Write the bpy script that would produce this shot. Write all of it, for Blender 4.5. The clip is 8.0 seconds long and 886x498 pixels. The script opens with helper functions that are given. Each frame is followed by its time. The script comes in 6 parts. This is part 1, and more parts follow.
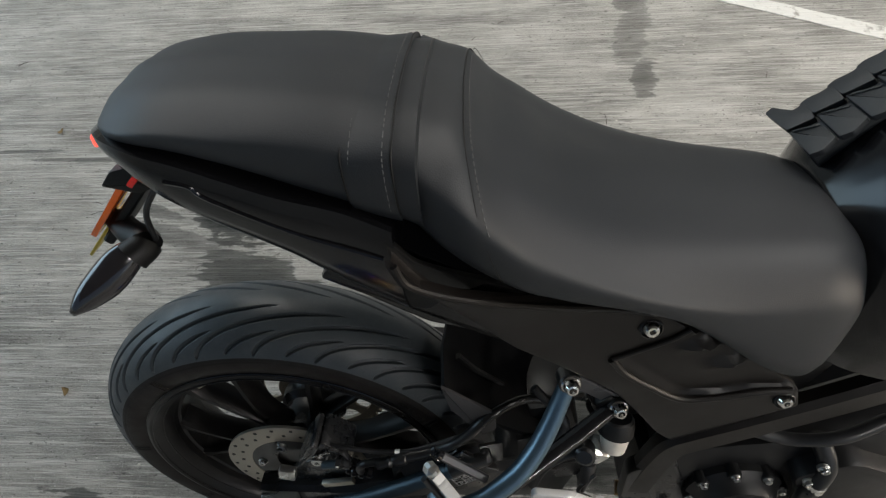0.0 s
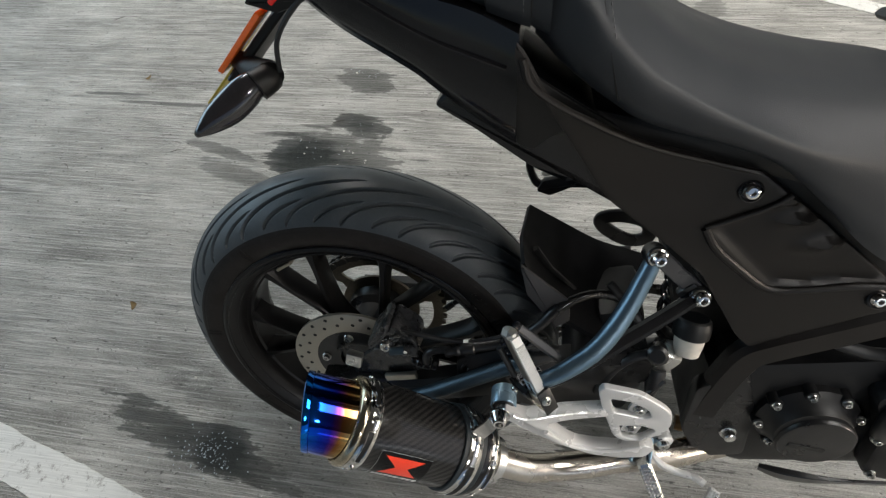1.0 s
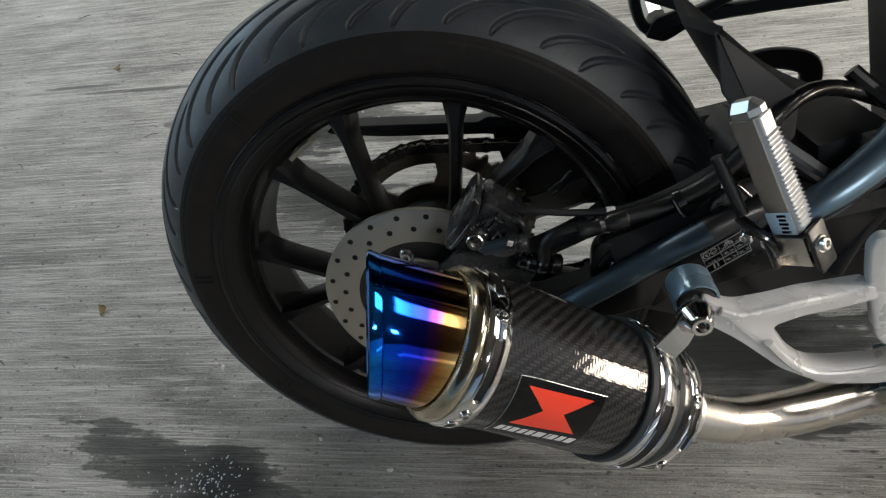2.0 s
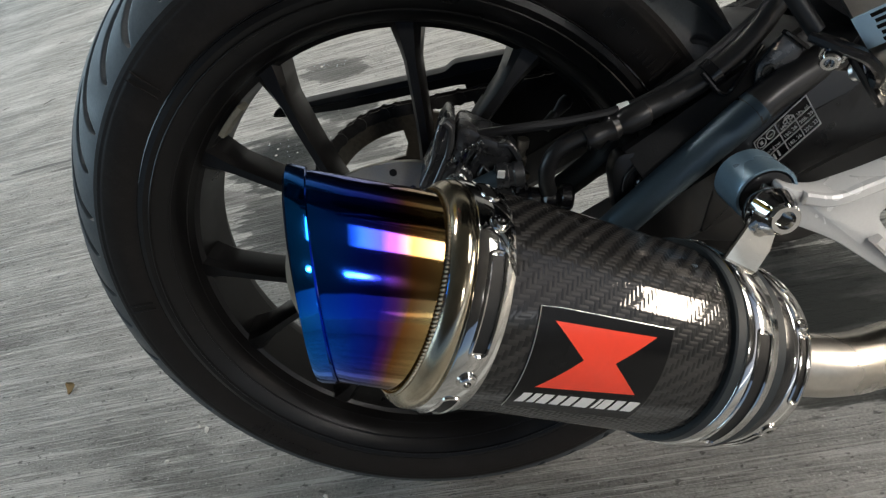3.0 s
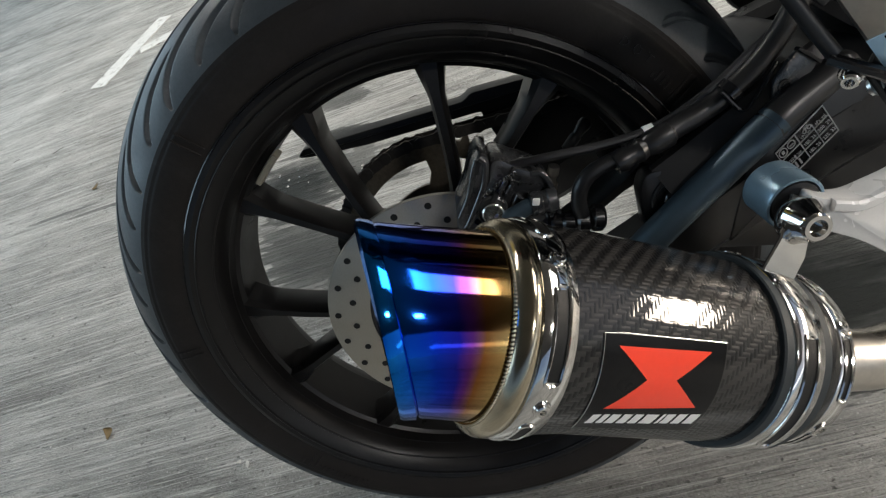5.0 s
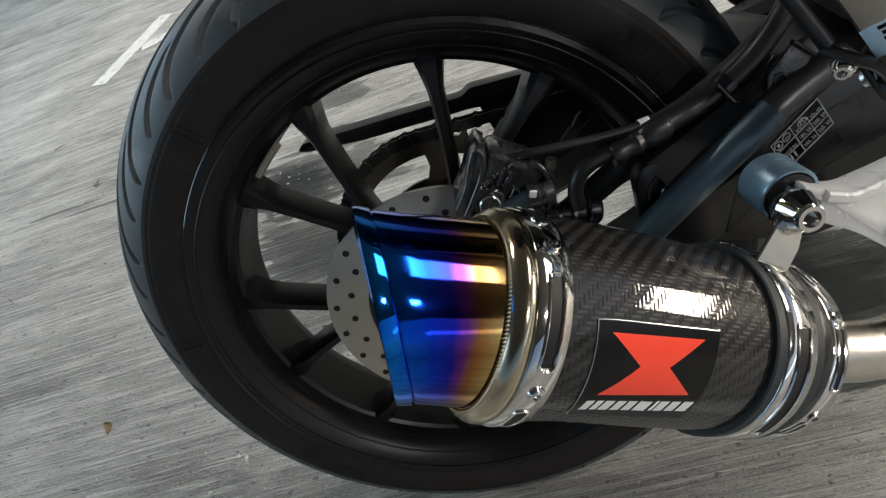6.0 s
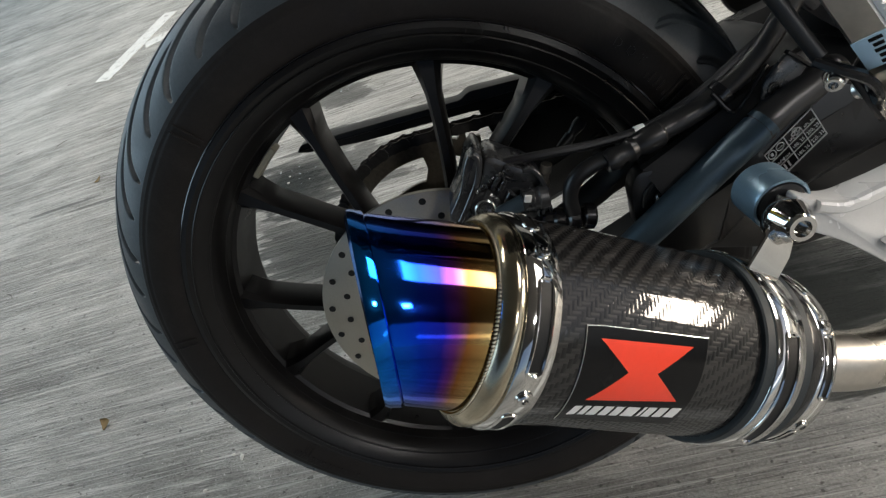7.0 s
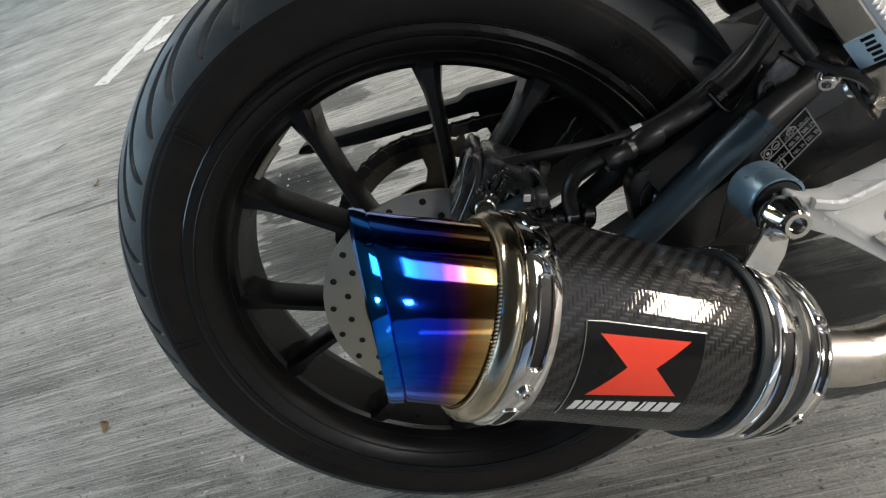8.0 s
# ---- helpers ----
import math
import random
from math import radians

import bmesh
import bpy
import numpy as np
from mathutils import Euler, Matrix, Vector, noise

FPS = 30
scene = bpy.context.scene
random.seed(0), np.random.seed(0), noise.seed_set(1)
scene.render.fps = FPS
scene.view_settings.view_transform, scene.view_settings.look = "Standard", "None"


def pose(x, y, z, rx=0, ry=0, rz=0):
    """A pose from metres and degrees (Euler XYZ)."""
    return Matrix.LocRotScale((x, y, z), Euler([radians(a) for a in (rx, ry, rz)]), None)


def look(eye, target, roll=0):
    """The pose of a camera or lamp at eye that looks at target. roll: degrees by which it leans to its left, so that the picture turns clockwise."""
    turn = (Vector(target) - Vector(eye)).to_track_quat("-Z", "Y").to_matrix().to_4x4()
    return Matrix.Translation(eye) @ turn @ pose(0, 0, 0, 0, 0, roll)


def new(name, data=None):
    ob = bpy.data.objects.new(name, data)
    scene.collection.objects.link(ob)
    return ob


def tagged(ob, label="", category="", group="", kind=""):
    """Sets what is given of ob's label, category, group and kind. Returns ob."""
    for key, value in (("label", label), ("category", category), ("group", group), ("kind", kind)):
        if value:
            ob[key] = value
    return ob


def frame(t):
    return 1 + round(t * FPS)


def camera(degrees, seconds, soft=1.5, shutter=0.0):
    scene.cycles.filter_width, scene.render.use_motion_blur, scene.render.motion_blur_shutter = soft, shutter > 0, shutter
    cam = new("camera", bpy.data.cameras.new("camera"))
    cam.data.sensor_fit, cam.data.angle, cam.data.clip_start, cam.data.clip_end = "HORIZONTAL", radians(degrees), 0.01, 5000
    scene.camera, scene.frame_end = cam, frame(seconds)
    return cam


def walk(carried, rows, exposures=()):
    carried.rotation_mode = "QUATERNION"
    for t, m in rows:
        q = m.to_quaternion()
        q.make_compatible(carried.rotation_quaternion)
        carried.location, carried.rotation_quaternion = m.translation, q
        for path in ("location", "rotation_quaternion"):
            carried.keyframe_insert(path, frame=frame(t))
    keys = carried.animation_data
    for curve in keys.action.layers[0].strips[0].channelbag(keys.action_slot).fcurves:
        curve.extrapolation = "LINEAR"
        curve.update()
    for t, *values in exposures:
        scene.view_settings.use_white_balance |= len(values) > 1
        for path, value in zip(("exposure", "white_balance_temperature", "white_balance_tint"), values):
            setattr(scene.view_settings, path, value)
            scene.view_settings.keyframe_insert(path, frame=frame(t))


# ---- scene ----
cam = camera(81.10, 8.0, 1.3)
ROWS = [
    (0, 0.2912, -0.1354, 1.1872, 27.438, 4.072, 1.47),
    (0.5, 0.2445, -0.2241, 1.1574, 28.665, 4.087, 8.365),
    (1, 0.2332, -0.3019, 1.1237, 30.295, 4.788, 7.75),
    (1.5, 0.152, -0.3537, 1.0009, 31.946, 4.679, 5.926),
    (2, 0.0932, -0.338, 0.7987, 34.994, 7.653, 2.522),
    (2.2, 0.091, -0.3241, 0.7484, 35.941, 8.957, 1.004),
    (3.3, 0.0897, -0.335, 0.663, 39.73, 15.099, -5.729),
    (3.5, 0.0906, -0.3298, 0.6673, 39.471, 15.743, -6.53),
    (4, 0.0905, -0.3259, 0.6729, 39.609, 16.808, -7.742),
    (4.5, 0.0834, -0.3269, 0.6796, 39.662, 17.213, -8.344),
    (5, 0.0697, -0.3304, 0.6939, 39.62, 17.048, -7.782),
    (6.5, 0.0723, -0.3377, 0.6909, 39.725, 16.901, -7.378),
    (7, 0.0753, -0.3377, 0.6931, 39.998, 16.466, -6.793),
    (7.5, 0.0735, -0.3378, 0.6932, 40.205, 16.342, -6.818),
    (8, 0.0737, -0.342, 0.6947, 40.227, 16.474, -7.104),
]
walk(cam, [(t, pose(x, y, z, rx, ry, rz)) for t, x, y, z, rx, ry, rz in ROWS], [(0, -0.22), (0.5, 0.0), (1.0, 0.02), (1.5, -0.14), (2.0, -0.09), (3.5, 0.15), (8.0, 0.14)])

# ---- world, light, exposure ----
world = bpy.data.worlds.new("sky")
scene.world = world
world.use_nodes = True
wn, wl = world.node_tree.nodes, world.node_tree.links
sky = wn.new("ShaderNodeTexSky")
sky.sky_type = "NISHITA"
sky.sun_disc = False
sky.sun_elevation, sky.sun_rotation = radians(38), radians(120)
wn["Background"].inputs["Strength"].default_value = 0.06
wl.new(sky.outputs["Color"], wn["Background"].inputs["Color"])


def area_lamp(name, m, w, h, power, colour):
    lamp = bpy.data.lights.new(name, "AREA")
    lamp.shape, lamp.size, lamp.size_y, lamp.energy, lamp.color = "RECTANGLE", w, h, power, colour
    ob = new(name, lamp)
    ob.matrix_world = m
    return ob


# daylight through the open ends of the parking deck, and the strip lights under its ceiling
area_lamp("daylight_rear", look((-3.9, 1.5, 1.8), (0, 1.0, 0.3)), 5.0, 1.6, 78, (0.60, 0.83, 1.0))
area_lamp("daylight_front", look((3.9, -0.38, 1.06), (0.3, -0.2, 0.3)), 1.4, 0.40, 78, (1.0, 0.86, 0.70))
# unseen fill added for the bike's near side; a thin glint on the cap
area_lamp("daylight_side", look((2.6, -3.5, 1.45), (0.4, 0, 0.4)), 2.4, 0.22, 2.6, (0.95, 0.97, 1.0))
STRIPS = [(-1.3, 2.0), (1.1, 1.9)]
for sx, sy in STRIPS:
    area_lamp("strip_light", look((sx, sy, 2.60), (sx, sy + 0.001, 0.0)), 1.25, 0.12, 44, (1.0, 0.965, 0.90))
PANELS = [(2.4, 0.25, 1.3, 1.15, 42), (1.75, -2.0, 0.36, 0.24, 38)]
for px, py, pw, pd, power in PANELS:
    area_lamp("panel_light", look((px, py, 2.60), (px, py + 0.001, 0.0)), pw, pd, power, (1.0, 0.97, 0.93))


# ---- materials ----
def mat(name):
    m = bpy.data.materials.new(name)
    m.use_nodes = True
    return m, m.node_tree.nodes, m.node_tree.links, m.node_tree.nodes["Principled BSDF"]


def noise_node(n, l, scale, detail=4, rough=0.55, coord=None, sc=None, rot=None):
    t = n.new("ShaderNodeTexNoise")
    t.inputs["Scale"].default_value, t.inputs["Detail"].default_value, t.inputs["Roughness"].default_value = scale, detail, rough
    c = n.new("ShaderNodeTexCoord")
    mp = n.new("ShaderNodeMapping")
    if sc:
        mp.inputs["Scale"].default_value = sc
    if rot:
        mp.inputs["Rotation"].default_value = rot
    l.new(c.outputs[coord or "Object"], mp.inputs["Vector"])
    l.new(mp.outputs["Vector"], t.inputs["Vector"])
    return t


def ramp(n, l, src, stops):
    r = n.new("ShaderNodeValToRGB")
    e = r.color_ramp.elements
    while len(e) < len(stops):
        e.new(0.5)
    for i, (p, c) in enumerate(stops):
        e[i].position = p
        e[i].color = (*c, 1) if isinstance(c, tuple) else (c, c, c, 1)
    l.new(src, r.inputs["Fac"])
    return r


def math_node(n, l, op, a, b=None, c=None):
    k = n.new("ShaderNodeMath")
    k.operation = op
    for i, v in enumerate((a, b, c)):
        if v is None:
            continue
        if isinstance(v, (int, float)):
            k.inputs[i].default_value = v
        else:
            l.new(v, k.inputs[i])
    return k.outputs[0]


def mix_rgb(n, l, fac, a, b, mode="MIX"):
    k = n.new("ShaderNodeMix")
    k.data_type, k.blend_type = "RGBA", mode
    for i, v in ((0, fac), (6, a), (7, b)):
        if isinstance(v, (int, float)):
            k.inputs[i].default_value = v
        elif isinstance(v, tuple):
            k.inputs[i].default_value = (*v, 1)
        else:
            l.new(v, k.inputs[i])
    return k.outputs[2]


def surface(name, base, rough, metal=0.0, vary=0.25, fine=220, coarse=14, bump=0.15, depth=0.0006, coat=0.0, rough_vary=0.12, spec=0.5, dust=0.0):
    """A solid with grain and blotches at two scales, in colour, gloss and relief."""
    m, n, l, b = mat(name)
    f, c = noise_node(n, l, fine, 5), noise_node(n, l, coarse, 4)
    both = math_node(n, l, "ADD", math_node(n, l, "MULTIPLY", f.outputs["Fac"], 0.5), math_node(n, l, "MULTIPLY", c.outputs["Fac"], 0.5))
    lo, hi = tuple(x * (1 - vary) for x in base), tuple(min(1, x * (1 + vary)) for x in base)
    col = ramp(n, l, both, [(0.3, lo), (0.7, hi)]).outputs["Color"]
    if dust:
        d = ramp(n, l, noise_node(n, l, 35, 6, 0.7).outputs["Fac"], [(0.5, 0.0), (0.8, dust)]).outputs["Color"]
        col = mix_rgb(n, l, d, col, (0.22, 0.21, 0.19))
    l.new(col, b.inputs["Base Color"])
    r = ramp(n, l, c.outputs["Fac"], [(0.3, max(0.02, rough - rough_vary)), (0.7, min(1, rough + rough_vary))])
    l.new(r.outputs["Color"], b.inputs["Roughness"])
    b.inputs["Metallic"].default_value = metal
    b.inputs["Specular IOR Level"].default_value = spec
    b.inputs["Coat Weight"].default_value = coat
    b.inputs["Coat Roughness"].default_value = 0.08
    if bump:
        k = n.new("ShaderNodeBump")
        k.inputs["Strength"].default_value, k.inputs["Distance"].default_value = bump, depth
        l.new(f.outputs["Fac"], k.inputs["Height"])
        l.new(k.outputs["Normal"], b.inputs["Normal"])
    return m


# worn grey rubber, with a bluish cast for the cool daylight on it
TREAD = surface("worn_sky_tinted_tread", (0.036, 0.044, 0.050), 0.44, fine=500, coarse=30, bump=0.35, depth=0.0005, dust=0.10)
RUBBER = surface("tyre_rubber", (0.0125, 0.0104, 0.0093), 0.58, fine=500, coarse=22, bump=0.25, depth=0.0004, dust=0.04, spec=0.22)
SATIN = surface("satin_black_paint", (0.008, 0.008, 0.0085), 0.32, vary=0.3, fine=600, bump=0.08, depth=0.0002, dust=0.06)
WHEELPAINT = surface("dark_wheel_paint", (0.0060, 0.0055, 0.0055), 0.36, vary=0.3, fine=500, bump=0.06, depth=0.0002, dust=0.03, spec=0.28)
GLOSS = surface("gloss_black_paint", (0.006, 0.006, 0.007), 0.16, fine=400, bump=0.03, depth=0.0002, coat=0.15, spec=0.4)
PLASTIC = surface("textured_black_plastic", (0.0075, 0.0062, 0.0056), 0.42, fine=1400, bump=0.3, depth=0.0003, spec=0.28)
DARKPLASTIC = surface("plain_black_plastic", (0.005, 0.005, 0.005), 0.48, fine=900, bump=0.2, depth=0.0003, spec=0.35)
VINYL = surface("seat_vinyl", (0.018, 0.0205, 0.024), 0.50, fine=900, coarse=9, bump=0.35, depth=0.0005, rough_vary=0.05, spec=0.40)
PADRUBBER = surface("grey_black_pad_rubber", (0.026, 0.030, 0.034), 0.50, fine=900, coarse=30, bump=0.4, depth=0.0005)
THREAD = surface("grey_thread", (0.09, 0.09, 0.09), 0.8)
STRAPRUBBER = surface("blue_black_rubber", (0.016, 0.022, 0.026), 0.5, bump=0.1, spec=0.35)
FLAPGREY = surface("matt_grey_black_plastic", (0.030, 0.030, 0.032), 0.62, fine=1200, bump=0.25, depth=0.0003)
GUARD = surface("dull_black_guard_plastic", (0.0045, 0.0045, 0.005), 0.6, fine=1000, bump=0.2, depth=0.0003, spec=0.16)
HOSE = surface("hose_rubber", (0.012, 0.012, 0.013), 0.42, bump=0.1)
CHROME = surface("polished_steel", (0.72, 0.70, 0.67), 0.09, 1.0, vary=0.05, fine=300, bump=0.02, depth=0.0002, rough_vary=0.05)
ZINC = surface("zinc_plated_steel", (0.62, 0.62, 0.60), 0.28, 1.0, vary=0.15, fine=400, bump=0.1, depth=0.0002)
BRASSY = surface("straw_tinted_steel", (0.52, 0.45, 0.33), 0.19, 1.0, vary=0.15, fine=260, bump=0.1, depth=0.0002)
STEEL = surface("brushed_stainless", (0.56, 0.52, 0.46), 0.27, 1.0, vary=0.12, fine=260, bump=0.1, depth=0.0002)
DISC = surface("disc_steel", (0.44, 0.41, 0.35), 0.42, 1.0, vary=0.12, fine=700, coarse=40, bump=0.1, depth=0.0002)
SILVER = surface("silver_painted_alloy", (0.68, 0.68, 0.675), 0.27, 0.25, vary=0.06, fine=700, bump=0.06, depth=0.0002)
RAIL = surface("dark_grey_satin_metal", (0.085, 0.085, 0.09), 0.34, 0.4, vary=0.1, fine=600, bump=0.05, depth=0.0002)
STICKER = surface("pale_sticker", (0.48, 0.60, 0.68), 0.3, vary=0.08, coat=0.4)
# pale blue tint that puts cool daylight into the colour of the hanger eye
EYEBLUE = surface("pale_blue_tinted_steel", (0.20, 0.30, 0.38), 0.34, 0.5, vary=0.10, fine=600, bump=0.05, depth=0.0002)
# bracket steel whose base colour carries the reflected blue of the sky
SKYSHEEN = surface("steel_with_painted_sky_sheen", (0.14, 0.21, 0.27), 0.33, 0.85, rough_vary=0.02, vary=0.06, fine=600, bump=0.03, depth=0.0001)
# black steel; the blue of the sky mirrored in it is in the base colour
BLUELIT = surface("sky_tinted_black_steel", (0.060, 0.090, 0.114), 0.42, 0.7, rough_vary=0.03, vary=0.08, fine=600, bump=0.06, depth=0.0002)
SPROCKET = surface("oiled_steel", (0.15, 0.13, 0.10), 0.45, 0.8, vary=0.35, fine=300, bump=0.2)
CHAIN = surface("greasy_chain_steel", (0.050, 0.046, 0.042), 0.5, 0.6, vary=0.4, bump=0.3)
ENGINE = surface("matt_black_casting", (0.0075, 0.0075, 0.0080), 0.42, 0.0, fine=800, bump=0.4, depth=0.0004, spec=0.35)
WHITE = surface("white_print", (0.78, 0.78, 0.76), 0.5, vary=0.06)
PRINT = surface("dull_grey_print", (0.34, 0.34, 0.34), 0.5, vary=0.3, coarse=300)
RED = surface("red_badge_print", (0.85, 0.045, 0.012), 0.3, vary=0.05, coat=0.6)
CASTING = surface("semi_gloss_black_casting", (0.020, 0.021, 0.023), 0.26, vary=0.3, fine=500, coarse=60, bump=0.25, depth=0.0004, coat=0.35, dust=0.08)
BADGE = surface("black_badge_foil", (0.004, 0.004, 0.0045), 0.20, bump=0.02, spec=0.22)
AMBER = surface("orange_reflector", (0.9, 0.16, 0.02), 0.2, vary=0.1, coat=0.8)
YELLOW = surface("yellow_plate", (0.55, 0.42, 0.05), 0.35, vary=0.08)
PLASTICWHITE = surface("milky_reservoir_plastic", (0.60, 0.56, 0.50), 0.35, vary=0.1)
LEAD = surface("dull_lead", (0.26, 0.24, 0.19), 0.55, 0.5, vary=0.2)
GOLD = surface("tarnished_header_pipe", (0.36, 0.24, 0.12), 0.35, 1.0, vary=0.25)
LENS = surface("smoked_indicator_lens", (0.02, 0.018, 0.02), 0.12, coat=0.8, bump=0.0)
GLASSRED = surface("red_lens", (0.75, 0.02, 0.015), 0.15, coat=0.8, bump=0.0)

TAILGLOW, n, l, b = mat("lit_tail_lens")
b.inputs["Base Color"].default_value = (0.9, 0.1, 0.05, 1)
b.inputs["Emission Color"].default_value = (1.0, 0.07, 0.05, 1)
b.inputs["Emission Strength"].default_value = 2.2

LAMPGLOW, n, l, b = mat("lamp_diffuser")
b.inputs["Emission Color"].default_value = (1.0, 0.98, 0.95, 1)
b.inputs["Emission Strength"].default_value = 9.0

PANELGLOW, n, l, b = mat("panel_diffuser")
b.inputs["Emission Color"].default_value = (1.0, 0.99, 0.97, 1)
b.inputs["Emission Strength"].default_value = 1.5

# exhaust axis: a point on it, its direction, its side and its upper side
EX_A = Vector((0.12, -0.2124, 0.0411))
EX_D = Vector((0.7825, 0.1901, -0.5929)).normalized()
EX_V = EX_D.cross(Vector((0, 0, 1))).normalized()
EX_W = EX_V.cross(EX_D)
EX = Matrix((EX_D, -EX_V, EX_W)).transposed().to_4x4()
EX.translation = EX_A


def titanium():
    """Heat-tinted titanium: the tint follows the length of the pipe."""
    m, n, l, b = mat("heat_tinted_titanium")
    c = n.new("ShaderNodeTexCoord")
    d = n.new("ShaderNodeVectorMath")
    d.operation = "DOT_PRODUCT"
    d.inputs[1].default_value = EX_D
    l.new(c.outputs["Object"], d.inputs[0])
    s = math_node(n, l, "SUBTRACT", d.outputs["Value"], EX_D.dot(EX_A))
    wob = noise_node(n, l, 26, 3)
    s = math_node(n, l, "ADD", s, math_node(n, l, "MULTIPLY", math_node(n, l, "SUBTRACT", wob.outputs["Fac"], 0.5), 0.012))
    e = n.new("ShaderNodeVectorMath")
    e.operation = "DOT_PRODUCT"
    e.inputs[1].default_value = EX_W
    l.new(c.outputs["Object"], e.inputs[0])
    lip = math_node(n, l, "SUBTRACT", -0.1502, math_node(n, l, "MULTIPLY", math_node(n, l, "SUBTRACT", e.outputs["Value"], EX_W.dot(EX_A)), 0.40))
    t = math_node(n, l, "DIVIDE", math_node(n, l, "SUBTRACT", s, lip), math_node(n, l, "SUBTRACT", -0.096, lip))
    col = ramp(n, l, t, [(0.0, (0.010, 0.20, 0.70)), (0.14, (0.008, 0.13, 0.72)), (0.36, (0.006, 0.038, 0.52)), (0.52, (0.018, 0.020, 0.36)),
                         (0.62, (0.14, 0.03, 0.20)), (0.71, (0.28, 0.11, 0.03)), (0.86, (0.42, 0.27, 0.10)), (1.0, (0.54, 0.42, 0.23))])
    l.new(col.outputs["Color"], b.inputs["Base Color"])
    b.inputs["Metallic"].default_value = 1.0
    r = ramp(n, l, noise_node(n, l, 60, 5).outputs["Fac"], [(0.3, 0.05), (0.7, 0.11)])
    l.new(r.outputs["Color"], b.inputs["Roughness"])
    return m


def carbon():
    """Two-by-two twill under clear lacquer; the weave follows the sleeve's own length and girth."""
    m, n, l, b = mat("carbon_twill")
    uv = n.new("ShaderNodeUVMap")
    sep = n.new("ShaderNodeSeparateXYZ")
    l.new(uv.outputs["UV"], sep.inputs["Vector"])
    u = math_node(n, l, "MULTIPLY", sep.outputs["X"], 1 / 0.0024)
    v = math_node(n, l, "MULTIPLY", sep.outputs["Y"], 1 / 0.0024)
    fl = math_node(n, l, "SUBTRACT", math_node(n, l, "FLOOR", u), math_node(n, l, "FLOOR", v))
    over = math_node(n, l, "LESS_THAN", math_node(n, l, "FLOORED_MODULO", fl, 4.0), 1.5)
    fu, fv = math_node(n, l, "FRACT", u), math_node(n, l, "FRACT", v)
    hu = math_node(n, l, "SINE", math_node(n, l, "MULTIPLY", fu, math.pi))
    hv = math_node(n, l, "SINE", math_node(n, l, "MULTIPLY", fv, math.pi))
    tow = math_node(n, l, "ADD", math_node(n, l, "MULTIPLY", over, hv), math_node(n, l, "MULTIPLY", math_node(n, l, "SUBTRACT", 1.0, over), hu))
    g = noise_node(n, l, 900, 3)
    shade = math_node(n, l, "ADD", math_node(n, l, "MULTIPLY", over, 0.62), math_node(n, l, "MULTIPLY", g.outputs["Fac"], 0.3))
    col = ramp(n, l, shade, [(0.05, (0.0015, 0.0015, 0.0018)), (0.95, (0.024, 0.023, 0.022))])
    l.new(col.outputs["Color"], b.inputs["Base Color"])
    b.inputs["Metallic"].default_value = 0.0
    b.inputs["Roughness"].default_value = 0.42
    b.inputs["Coat Weight"].default_value = 0.75
    b.inputs["Coat Roughness"].default_value = 0.03
    b.inputs["Specular IOR Level"].default_value = 0.12
    k = n.new("ShaderNodeBump")
    k.inputs["Strength"].default_value, k.inputs["Distance"].default_value = 0.4, 0.0005
    l.new(tow, k.inputs["Height"])
    l.new(k.outputs["Normal"], b.inputs["Normal"])
    k2 = n.new("ShaderNodeBump")
    k2.inputs["Strength"].default_value, k2.inputs["Distance"].default_value = 0.05, 0.0003
    l.new(tow, k2.inputs["Height"])
    l.new(k2.outputs["Normal"], b.inputs["Coat Normal"])
    return m


# pale bits that stand in for lamplight sparkling on the wet floor
GLITTER = surface("pale_glint_specks", (0.72, 0.80, 0.86), 0.12, 0.2, vary=0.2, coat=1.0, bump=0.0)

TITAN, CARBON = titanium(), carbon()
GRAIN = radians(15)


